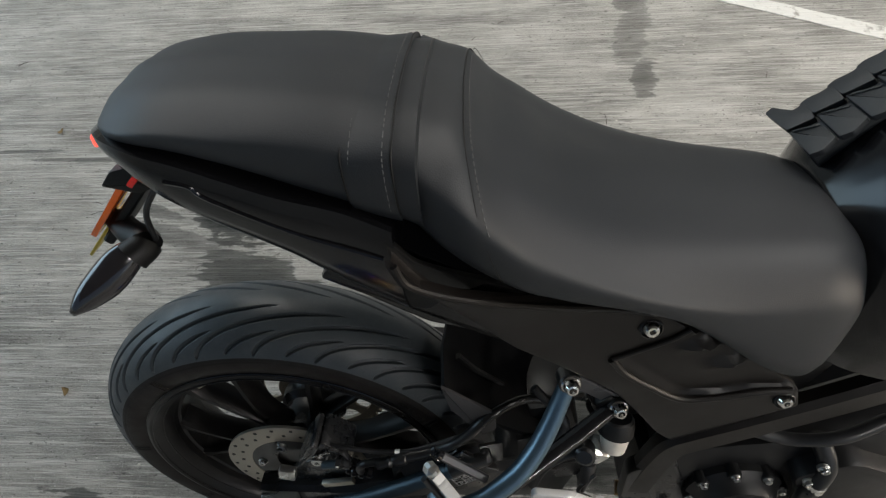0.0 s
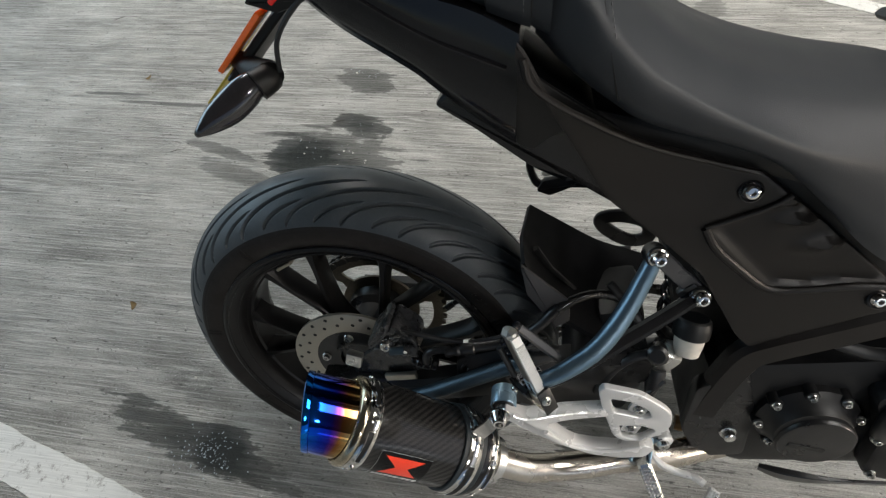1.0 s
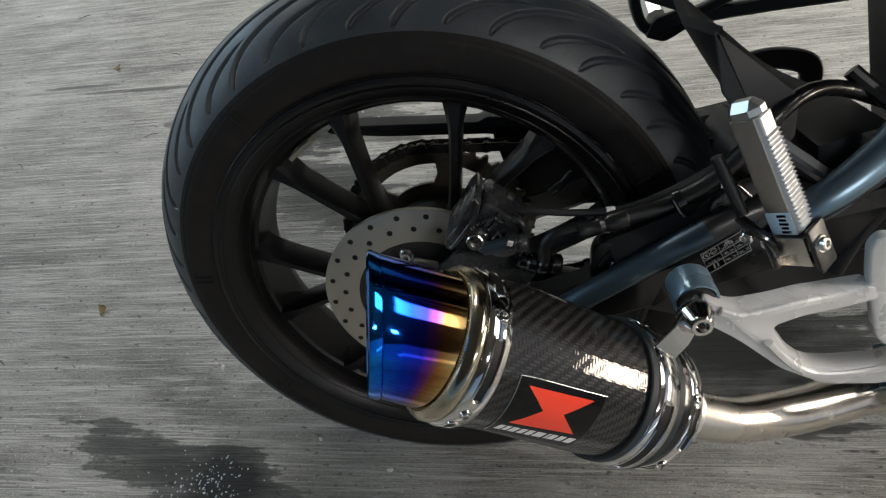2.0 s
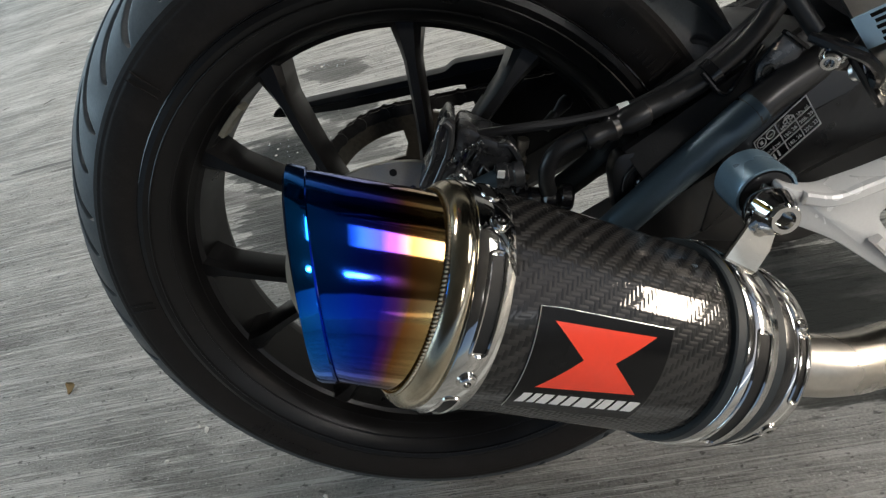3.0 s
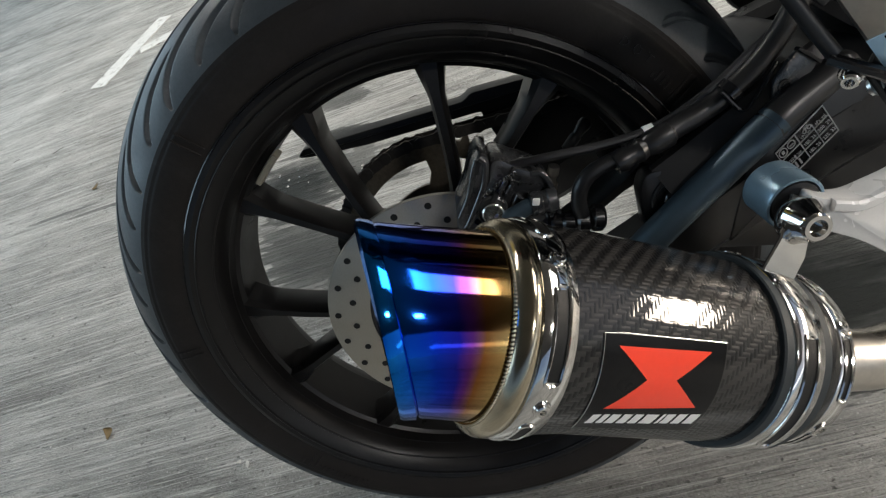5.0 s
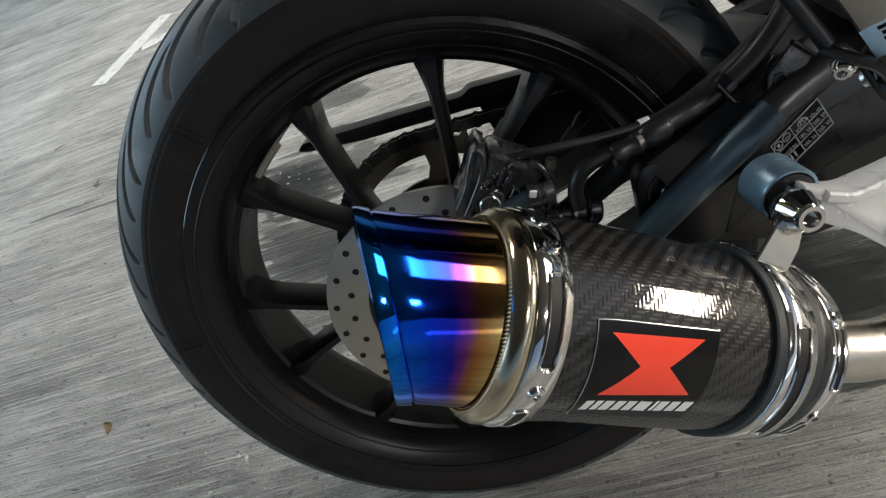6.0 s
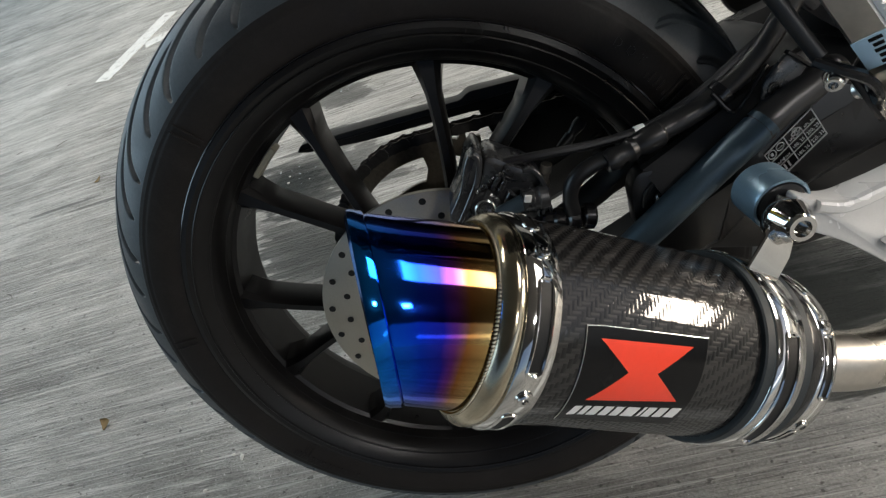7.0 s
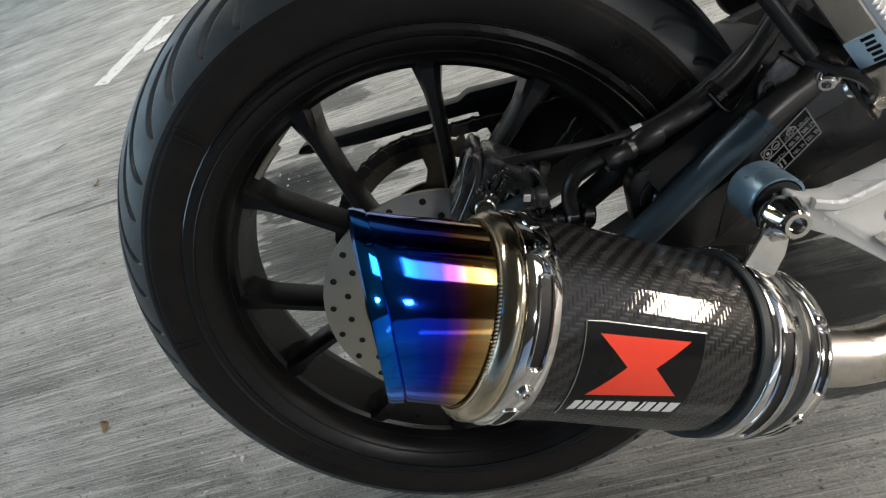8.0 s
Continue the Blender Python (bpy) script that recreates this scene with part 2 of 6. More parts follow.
def concrete():
    """Broom-finished concrete: drag marks at three widths, pale ridges, pits, damp and oily patches and painted shade
    of the bike, with ragged edges.
    """
    m, n, l, b = mat("broomed_concrete")
    rot = (0, 0, GRAIN)

    def ridge(src, thick):
        """Thin lines where a noise crosses its middle."""
        d = math_node(n, l, "ABSOLUTE", math_node(n, l, "SUBTRACT", src.outputs["Fac"], 0.5))
        return ramp(n, l, d, [(0.0, 1.0), (thick, 0.0)]).outputs["Color"]

    broad = noise_node(n, l, 1.0, 5, 0.6, sc=(1.3, 11, 1), rot=rot)
    streak = noise_node(n, l, 1.0, 4, 0.6, sc=(5.0, 160, 1), rot=rot)
    fine = noise_node(n, l, 1.0, 4, 0.75, sc=(110, 420, 1), rot=rot)
    blot = noise_node(n, l, 1.0, 8, 0.66, sc=(2.6, 5.5, 1), rot=rot)
    speck = noise_node(n, l, 300, 4, 0.75)
    pits = noise_node(n, l, 85, 2, 0.5, sc=(0.8, 1.5, 1), rot=rot)
    lines = ridge(noise_node(n, l, 1.0, 3, 0.5, sc=(1.6, 85, 1), rot=rot), 0.034)
    cuts = ridge(noise_node(n, l, 1.0, 3, 0.5, sc=(4.0, 110, 1), rot=rot), 0.026)
    tone = None
    for src, w in ((broad, 0.18), (streak, 0.12), (fine, 0.17), (blot, 0.31), (speck, 0.22)):
        k = math_node(n, l, "MULTIPLY", src.outputs["Fac"], w)
        tone = k if tone is None else math_node(n, l, "ADD", tone, k)
    col = ramp(n, l, tone, [(0.405, (0.14, 0.137, 0.126)), (0.46, (0.285, 0.281, 0.262)), (0.525, (0.44, 0.434, 0.405)), (0.59, (0.68, 0.67, 0.635))]).outputs["Color"]
    drag = ramp(n, l, noise_node(n, l, 1.0, 6, 0.65, sc=(5.5, 30, 1), rot=rot).outputs["Fac"], [(0.52, 0.0), (0.66, 1.0)]).outputs["Color"]
    col = mix_rgb(n, l, math_node(n, l, "MULTIPLY", drag, 0.55), col, (0.60, 0.59, 0.56))
    smut = ramp(n, l, noise_node(n, l, 1.0, 6, 0.65, sc=(2.1, 19, 1), rot=rot).outputs["Fac"], [(0.56, 0.0), (0.70, 1.0)]).outputs["Color"]
    col = mix_rgb(n, l, math_node(n, l, "MULTIPLY", smut, 0.45), col, (0.14, 0.138, 0.128))
    worn = ramp(n, l, noise_node(n, l, 5, 4).outputs["Fac"], [(0.42, 0.0), (0.6, 1.0)]).outputs["Color"]
    col = mix_rgb(n, l, math_node(n, l, "MULTIPLY", math_node(n, l, "MULTIPLY", cuts, 0.75), worn), col, (0.12, 0.118, 0.108))
    col = mix_rgb(n, l, math_node(n, l, "MULTIPLY", lines, 0.62), col, (0.74, 0.73, 0.70))
    chip = ramp(n, l, noise_node(n, l, 170, 2, 0.5).outputs["Fac"], [(0.68, 0.0), (0.72, 1.0)]).outputs["Color"]
    col = mix_rgb(n, l, math_node(n, l, "MULTIPLY", chip, 0.7), col, (0.80, 0.79, 0.76))
    dark = ramp(n, l, pits.outputs["Fac"], [(0.30, 1.0), (0.35, 0.0)]).outputs["Color"]
    col = mix_rgb(n, l, math_node(n, l, "MULTIPLY", dark, 0.65), col, (0.075, 0.072, 0.065))
    geo = n.new("ShaderNodeNewGeometry")
    warp = noise_node(n, l, 1.0, 6, 0.62, sc=(5, 48, 1), rot=rot)
    warp2 = noise_node(n, l, 9, 4, 0.6)
    wet_and_shade = None
    for cx, cy, rx, ry, amount, *turn in STAINS_AND_SHADE:
        mp = n.new("ShaderNodeMapping")
        mp.vector_type = "TEXTURE"
        mp.inputs["Location"].default_value = (cx, cy, 0)
        mp.inputs["Rotation"].default_value = (0, 0, turn[0] if turn else -GRAIN)
        mp.inputs["Scale"].default_value = (rx, ry, 1)
        l.new(geo.outputs["Position"], mp.inputs["Vector"])
        ln = n.new("ShaderNodeVectorMath")
        ln.operation = "LENGTH"
        l.new(mp.outputs["Vector"], ln.inputs[0])
        rag = math_node(n, l, "ADD", math_node(n, l, "MULTIPLY", math_node(n, l, "SUBTRACT", warp.outputs["Fac"], 0.5), 1.7), math_node(n, l, "MULTIPLY", math_node(n, l, "SUBTRACT", warp2.outputs["Fac"], 0.5), 1.1))
        dist = math_node(n, l, "ADD", ln.outputs["Value"], rag)
        k = math_node(n, l, "MULTIPLY", ramp(n, l, dist, [(0.35, 1.0), (0.84, 0.80), (0.94, 0.0)]).outputs["Color"], amount)
        wet_and_shade = k if wet_and_shade is None else math_node(n, l, "MAXIMUM", wet_and_shade, k)
    soaked_or_shaded = mix_rgb(n, l, wet_and_shade, col, (0.030, 0.033, 0.030))
    l.new(soaked_or_shaded, b.inputs["Base Color"])
    pool = ramp(n, l, wet_and_shade, [(0.55, 0.0), (0.85, 1.0)]).outputs["Color"]
    rr = math_node(n, l, "SUBTRACT", 0.80, math_node(n, l, "ADD", math_node(n, l, "MULTIPLY", wet_and_shade, 0.08), math_node(n, l, "MULTIPLY", pool, 0.22)))
    l.new(rr, b.inputs["Roughness"])
    b.inputs["Specular IOR Level"].default_value = 0.25
    h = math_node(n, l, "ADD", math_node(n, l, "ADD", math_node(n, l, "MULTIPLY", fine.outputs["Fac"], 0.45), math_node(n, l, "MULTIPLY", streak.outputs["Fac"], 0.55)), math_node(n, l, "MULTIPLY", speck.outputs["Fac"], 0.35))
    h = math_node(n, l, "ADD", h, math_node(n, l, "MULTIPLY", lines, 0.22))
    h = math_node(n, l, "SUBTRACT", h, math_node(n, l, "MULTIPLY", dark, 0.3))
    k = n.new("ShaderNodeBump")
    k.inputs["Strength"].default_value, k.inputs["Distance"].default_value = 1.0, 0.0075
    l.new(h, k.inputs["Height"])
    l.new(k.outputs["Normal"], b.inputs["Normal"])
    return m


# The first three paint in shade round the bike; the rest are stains.
STAINS_AND_SHADE = [(-0.32, 0.26, 0.17, 0.15, 0.42), (0.42, 0.02, 0.26, 0.14, 1.0), (-0.12, -0.17, 0.42, 0.10, 0.38), (-0.38, 0.60, 0.15, 0.11, 1.0), (-0.30, 0.38, 0.20, 0.10, 0.85), (-0.25, 0.74, 0.10, 0.05, 0.95), (-0.42, -0.185, 0.26, 0.050, 0.86), (-0.35, -0.20, 0.11, 0.065, 1.0), (-0.30, 0.63, 0.24, 0.095, 0.72), (-0.27, 0.93, 0.11, 0.06, 0.7),
          (-0.56, 0.53, 0.17, 0.035, 0.5), (-1.09, 0.834, 0.15, 0.009, 0.62, 0.0), (-0.90, 0.797, 0.18, 0.009, 0.62, -0.02), (-0.66, 0.620, 0.13, 0.020, 0.62), (0.785, 1.06, 0.045, 0.09, 0.62), (0.777, 1.26, 0.055, 0.20, 0.42), (0.772, 1.40, 0.05, 0.07, 0.55), (-0.10, -0.23, 0.2, 0.04, 0.45)]
CONCRETE = concrete()


def worn_paint():
    m, n, l, b = mat("worn_white_line_paint")
    w = ramp(n, l, noise_node(n, l, 30, 8, 0.75).outputs["Fac"], [(0.36, 0.0), (0.46, 1.0)])
    s = noise_node(n, l, 1.0, 5, 0.65, sc=(9, 330, 1), rot=(0, 0, GRAIN))
    tone = ramp(n, l, s.outputs["Fac"], [(0.3, (0.52, 0.52, 0.50)), (0.7, (0.74, 0.74, 0.71))])
    l.new(mix_rgb(n, l, w.outputs["Color"], (0.30, 0.29, 0.27), tone.outputs["Color"]), b.inputs["Base Color"])
    b.inputs["Roughness"].default_value = 0.7
    k = n.new("ShaderNodeBump")
    k.inputs["Strength"].default_value, k.inputs["Distance"].default_value = 0.5, 0.002
    l.new(s.outputs["Fac"], k.inputs["Height"])
    l.new(k.outputs["Normal"], b.inputs["Normal"])
    return m


LINEPAINT = worn_paint()
PLASTER = surface("rough_grey_concrete_wall", (0.07, 0.07, 0.069), 0.85, fine=60, coarse=2, bump=0.4, depth=0.003)
# for the unseen walls, pale so that the chrome mirrors something bright
WALLPAINT = surface("pale_reflector_wall", (0.42, 0.42, 0.41), 0.85, fine=60, coarse=2, bump=0.4, depth=0.003)
LEAFMAT = surface("dry_leaf", (0.22, 0.15, 0.06), 0.7, vary=0.4)
GRIT = surface("pale_grit", (0.62, 0.60, 0.55), 0.7, vary=0.3)
TWIG = surface("dark_twig", (0.05, 0.04, 0.03), 0.8, vary=0.3)

# ---- mesh helpers ----
def part(name, bm, material, parent, label="", sharp=32):
    """Link a bmesh as one mesh object under a thing or a part."""
    bmesh.ops.remove_doubles(bm, verts=bm.verts, dist=1e-6)
    bmesh.ops.recalc_face_normals(bm, faces=bm.faces)
    me = bpy.data.meshes.new(name)
    bm.to_mesh(me)
    bm.free()
    me.polygons.foreach_set("use_smooth", [True] * len(me.polygons))
    me.set_sharp_from_angle(angle=radians(sharp))
    me.materials.append(material)
    ob = new(name, me)
    if parent is not None:
        ob.parent = parent
        if parent.type == "EMPTY" and parent.name.startswith("motorcycle"):
            ob.location = AXLE
    if label:
        ob["label"] = label
    return ob


def curve(points, per=8, closed=False):
    """A smooth line through the points."""
    p = [Vector(q) for q in points]
    n, out = len(p), []
    for i in range(n if closed else n - 1):
        if closed:
            a, b, c, d = p[i - 1], p[i], p[(i + 1) % n], p[(i + 2) % n]
        else:
            b, c = p[i], p[i + 1]
            a = p[i - 1] if i else b + (b - c)
            d = p[i + 2] if i + 2 < n else c + (c - b)
        for k in range(per):
            t = k / per
            out.append(0.5 * ((2 * b) + (c - a) * t + (2 * a - 5 * b + 4 * c - d) * t * t + (3 * b - a - 3 * c + d) * t ** 3))
    if not closed:
        out.append(p[-1])
    return out


def sweep(bm, path, section, closed=False, scale=None, up=(0, 1, 0)):
    """Drag a closed section (pairs: along up, across) along a path."""
    rings, n = [], len(path)
    for i, p in enumerate(path):
        a = path[i - 1] if i or closed else path[i]
        b = path[(i + 1) % n] if i + 1 < n or closed else path[i]
        t = (b - a).normalized()
        u = Vector(up)
        u = (u - t * u.dot(t)).normalized()
        w = t.cross(u)
        s = scale(i / max(1, n - 1)) if scale else 1.0
        rings.append([bm.verts.new(p + u * (h * s) + w * (k * s)) for h, k in section])
    m = len(section)
    for i in range(n if closed else n - 1):
        r, q = rings[i], rings[(i + 1) % n]
        for j in range(m):
            bm.faces.new((r[j], r[(j + 1) % m], q[(j + 1) % m], q[j]))
    if not closed:
        bm.faces.new(rings[0][::-1])
        bm.faces.new(rings[-1])
    return bm


def circle(r, n=12, ry=None):
    return [(r * math.cos(2 * math.pi * i / n), (ry or r) * math.sin(2 * math.pi * i / n)) for i in range(n)]


def slab(h, w, r=None):
    """A rectangle with cut corners: half-height h, half-width w."""
    r = r or min(h, w) * 0.35
    return [(h, w - r), (h - r, w), (-h + r, w), (-h, w - r), (-h, -w + r), (-h + r, -w), (h - r, -w), (h, -w + r)]


def tube(points, r, n=12, per=8, scale=None, up=(0, 1, 0.01), bm=None):
    return sweep(bm or bmesh.new(), curve(points, per), circle(r, n), scale=scale, up=up)


def lathe(profile, m, n=48, bm=None, cap=True, closed=False):
    """Turn a profile of (along, radius) round the x axis of the pose m."""
    bm = bm or bmesh.new()
    rings = []
    for s, r in profile:
        rings.append([bm.verts.new(m @ Vector((s, r * math.cos(2 * math.pi * i / n), r * math.sin(2 * math.pi * i / n)))) for i in range(n)])
    pairs = list(zip(rings, rings[1:])) + ([(rings[-1], rings[0])] if closed else [])
    for a, b in pairs:
        for i in range(n):
            bm.faces.new((a[i], a[(i + 1) % n], b[(i + 1) % n], b[i]))
    if cap and not closed:
        bm.faces.new(rings[0][::-1])
        bm.faces.new(rings[-1])
    return bm


def block(size, m, bevel=0.002, bm=None, seg=2):
    bm = bm or bmesh.new()
    got = bmesh.ops.create_cube(bm, size=1.0, matrix=m @ Matrix.Diagonal((*size, 1)))
    if bevel:
        edges = list({e for v in got["verts"] for e in v.link_edges})
        bmesh.ops.bevel(bm, geom=edges, offset=bevel, segments=seg, affect="EDGES", profile=0.6)
    return bm


def rounded(poly, r, n=4):
    """A closed outline with its corners rounded."""
    out, k = [], len(poly)
    for i in range(k):
        a, b, c = Vector(poly[i - 1]), Vector(poly[i]), Vector(poly[(i + 1) % k])
        d1, d2 = a - b, c - b
        q = min(r, d1.length * 0.45, d2.length * 0.45)
        p1, p2 = b + d1.normalized() * q, b + d2.normalized() * q
        for j in range(n + 1):
            t = j / n
            out.append(p1 * (1 - t) ** 2 + b * 2 * t * (1 - t) + p2 * t * t)
    return out


def plate(outline, y0, y1, bevel=0.0015, tilt=None, bm=None):
    """An outline in x and z, given thickness from y0 to y1; tilt(x, z) shifts it sideways."""
    bm = bm or bmesh.new()
    ids = []
    for y, grow in ((y0, 1), (y1, 1)):
        ids.append([bm.verts.new((p[0], y + (tilt(p[0], p[1]) if tilt else 0), p[1])) for p in outline])
    f = [bm.faces.new(ids[0][::-1]), bm.faces.new(ids[1])]
    n = len(outline)
    for i in range(n):
        bm.faces.new((ids[0][i], ids[0][(i + 1) % n], ids[1][(i + 1) % n], ids[1][i]))
    bmesh.ops.recalc_face_normals(bm, faces=bm.faces)
    if bevel:
        edges = list({e for g in f for e in g.edges})
        bmesh.ops.bevel(bm, geom=edges, offset=bevel, segments=2, affect="EDGES", profile=0.6)
    return bm


def holed(outline, holes, y0, y1, bevel=0.003, r=0.006):
    """A plate like the one above, with openings through it and rounded edges."""
    c = bpy.data.curves.new("holed", "CURVE")
    c.dimensions, c.fill_mode, c.resolution_u = "2D", "BOTH", 1
    c.extrude, c.bevel_depth, c.bevel_resolution, c.offset = (y1 - y0) / 2 - bevel, bevel, 2, -bevel
    for poly in [outline] + list(holes):
        ring = rounded(poly, r, 5)
        sp = c.splines.new("POLY")
        sp.points.add(len(ring) - 1)
        for q, p in zip(sp.points, ring):
            q.co = (p[0], p[1], 0, 1)
        sp.use_cyclic_u = True
    ob = bpy.data.objects.new("holed", c)
    bm = bmesh.new()
    bm.from_mesh(ob.to_mesh())
    ob.to_mesh_clear()
    bpy.data.objects.remove(ob)
    bpy.data.curves.remove(c)
    for v in bm.verts:
        v.co = (v.co.x, (y0 + y1) / 2 - v.co.z, v.co.y)
    return bm


def loft(rings, caps=True, bm=None):
    bm = bm or bmesh.new()
    vs = [[bm.verts.new(p) for p in ring] for ring in rings]
    n = len(vs[0])
    for a, b in zip(vs, vs[1:]):
        for i in range(n):
            bm.faces.new((a[i], a[(i + 1) % n], b[(i + 1) % n], b[i]))
    if caps:
        bm.faces.new(vs[0][::-1])
        bm.faces.new(vs[-1])
    return bm


def axis_pose(p, d):
    """A pose at p whose x axis points along d."""
    q = Vector(d).normalized().to_track_quat("X", "Z")
    return Matrix.Translation(p) @ q.to_matrix().to_4x4()


def bolt(p, d, r=0.007, h=0.006, name="bolt", parent=None, material=None, hexed=True):
    """A flanged bolt head that points along d, with a socket."""
    m = axis_pose(p, d)
    bm = lathe([(-0.004, r * 1.35), (0.0, r * 1.35), (0.0012, r * 1.2), (0.0012, r), (h * 0.85, r * 0.96), (h, r * 0.78), (h, r * 0.48), (h * 0.45, r * 0.44)], m, 6 if hexed == 2 else 20)
    return part(name, bm, material or ZINC, parent, sharp=25)


# ---- the setting ----
def setting():
    bm = bmesh.new()
    bmesh.ops.create_grid(bm, x_segments=8, y_segments=8, size=30)
    tagged(part("ground", bm, CONCRETE, None, "grey broom-finished concrete floor with damp dark stains and painted-in shade"), kind="structure", category="floor")
    bm = block((8.4, 9.0, 0.2), pose(0, 0.5, 2.78), 0)
    tagged(part("ceiling", bm, PLASTER, None, "plain grey concrete ceiling of a parking deck"), kind="structure", category="ceiling")
    # walls out of view, added to close the place and brighten reflections
    for nm, s, p in (("wall_east", (0.2, 9.0, 0.9), (4.1, 0.5, 0.45)), ("wall_west", (0.2, 9.0, 0.9), (-4.1, 0.5, 0.45)),
                     ("wall_north", (8.0, 0.2, 2.68), (0, 4.9, 1.34)), ("wall_south", (8.0, 0.2, 0.9), (0, -3.9, 0.45))):
        tagged(part(nm, block(s, pose(*p), 0.01), WALLPAINT, None, "plain pale grey wall, unseen, added round the parking deck"), kind="structure", category="wall")


def painted_strip(name, a, b, w, label, h=0.003):
    a, b = Vector((*a, 0)), Vector((*b, 0))
    d = b - a
    side = Vector((-d.y, d.x, 0)).normalized() * (w / 2)
    n = max(8, int(d.length / 0.02))
    bm = bmesh.new()
    L, R = [], []
    for i in range(n + 1):
        p = a + d * (i / n)
        j = [0.035 * w * (noise.noise(Vector((p.x * 60, p.y * 60, k))) + noise.noise(Vector((p.x * 17, p.y * 17, k)))) for k in (1, 7)]
        s = side.normalized()
        L.append(bm.verts.new(p + side + s * j[0] + Vector((0, 0, h))))
        R.append(bm.verts.new(p - side + s * j[1] + Vector((0, 0, h))))
    for i in range(n):
        bm.faces.new((L[i], R[i], R[i + 1], L[i + 1]))
    ex = bmesh.ops.extrude_face_region(bm, geom=list(bm.faces))
    bmesh.ops.translate(bm, verts=[v for v in ex["geom"] if isinstance(v, bmesh.types.BMVert)], vec=(0, 0, -h + 0.0004))
    tagged(part(name, bm, LINEPAINT, None, label), kind="structure", category="floor marking")


setting()
painted_strip("bay_line", (-2.6, 0.18), (0.7, -0.645), 0.092, "worn white painted bay line on the concrete")
painted_strip("bay_line", (0.2, 1.815), (3.2, 0.42), 0.055, "worn white painted line along the edge of the bay")
painted_strip("painted_mark", (-1.27, 1.60), (-1.10, 2.08), 0.075, "worn white painted bay mark on the concrete", 0.003)
painted_strip("painted_mark", (-1.14, 1.80), (-0.90, 1.88), 0.065, "short worn white stroke of the bay mark", 0.0036)


def ceiling_light(x, y):
    e = tagged(new("ceiling_light"), "long white strip light fixed under the concrete ceiling", "lamp", "strip lights under the ceiling")
    e.location = (x, y, 2.68)
    bm = block((1.3, 0.12, 0.05), pose(0, 0, -0.025), 0.006)
    part("housing", bm, SILVER, e)
    bm = sweep(bmesh.new(), [Vector((-0.6, 0, -0.062)), Vector((0.6, 0, -0.062))], circle(0.013, 12), up=(0, 0, 1))
    part("tube", bm, LAMPGLOW, e, "glowing fluorescent tube")


for sx, sy in STRIPS:
    ceiling_light(sx, sy)


def panel_light(x, y, w, d):
    e = tagged(new("panel_light"), "flat white panel light fixed under the concrete ceiling", "lamp", "panel lights under the ceiling")
    e.location = (x, y, 2.68)
    part("frame", block((w + 0.08, d + 0.08, 0.05), pose(0, 0, -0.025), 0.006), SILVER, e)
    part("diffuser", block((w + 0.02, d + 0.02, 0.012), pose(0, 0, -0.056), 0.003), PANELGLOW, e, "glowing white diffuser")


for px, py, pw, pd, power in PANELS:
    panel_light(px, py, pw, pd)


def lettering(text, size, m, bm=None):
    """Raised words in the built-in font: x along the line, y up, standing on the plane of the pose m."""
    c = bpy.data.curves.new("lettering", "FONT")
    c.body, c.size, c.extrude, c.resolution_u = text, size, size * 0.03, 2
    c.align_x, c.align_y = "CENTER", "CENTER"
    ob = bpy.data.objects.new("lettering", c)
    bm = bm or bmesh.new()
    first = len(bm.verts)
    bm.from_mesh(ob.to_mesh())
    bm.verts.ensure_lookup_table()
    bmesh.ops.transform(bm, matrix=m, verts=bm.verts[first:])
    ob.to_mesh_clear()
    bpy.data.objects.remove(ob)
    bpy.data.curves.remove(c)
    return bm

# ---- the motorcycle: x forward, y to its left, z up, from the rear axle ----
LEANED = Matrix(((0.99973, 0.00814, -0.02177, 0), (0, 0.93668, 0.35019, 0), (0.02325, -0.35009, 0.93643, 0), (0, 0, 0, 1)))
AXLE = Vector((0.0069, -0.1036, 0.2771))
bike = tagged(new("motorcycle"), "black naked motorcycle with short carbon exhaust leaning on its stand", "motorcycle")
bike.matrix_world = LEANED
Y = Vector((0, 1, 0))
SIDE = pose(0, 0, 0, 0, 0, 90)  # x axis of a turned part to the bike's left


def polar(r, a, y=0.0):
    a = radians(a)
    return Vector((r * math.cos(a), y, r * math.sin(a)))


# -- rear wheel --
TYRE_C, TYRE_R = 0.2437, 0.0688


def tread(th, q):
    """How deep the tread is cut (0 to 1) at the angle th round the wheel; q runs over the crown, -1 to 1 from shoulder to shoulder."""
    best = np.zeros_like(th)
    for side in (1, -1):
        u = np.abs(np.clip(q * side, -0.2, 1.0))
        v = q * side
        for count, lo, hi, lag, wide, sweep_by in ((22, 0.14, 0.93, 0.0, 0.0020, 0.92), (22, 0.52, 0.90, 0.52, 0.0019, 1.25)):
            w1 = np.clip(1 - v, 0, 2)
            centre = -sweep_by * w1 ** 2.3
            slope = sweep_by * 2.3 * w1 ** 1.3 * 0.29 / 0.086
            step = 2 * math.pi / count
            off = np.mod(side * 0.10 + th - centre + lag * step, step)
            off = np.minimum(off, step - off) * 0.29 / np.sqrt(1 + slope * slope)
            end = np.clip(np.minimum((v - lo) / 0.10, (hi - v) / 0.06), 0, 1)
            w = wide * np.clip(end, 0.2, 1)
            best = np.maximum(best, np.clip((w + 0.0011 - off) / 0.0011, 0, 1) * np.clip(end * 4, 0, 1))
    return best


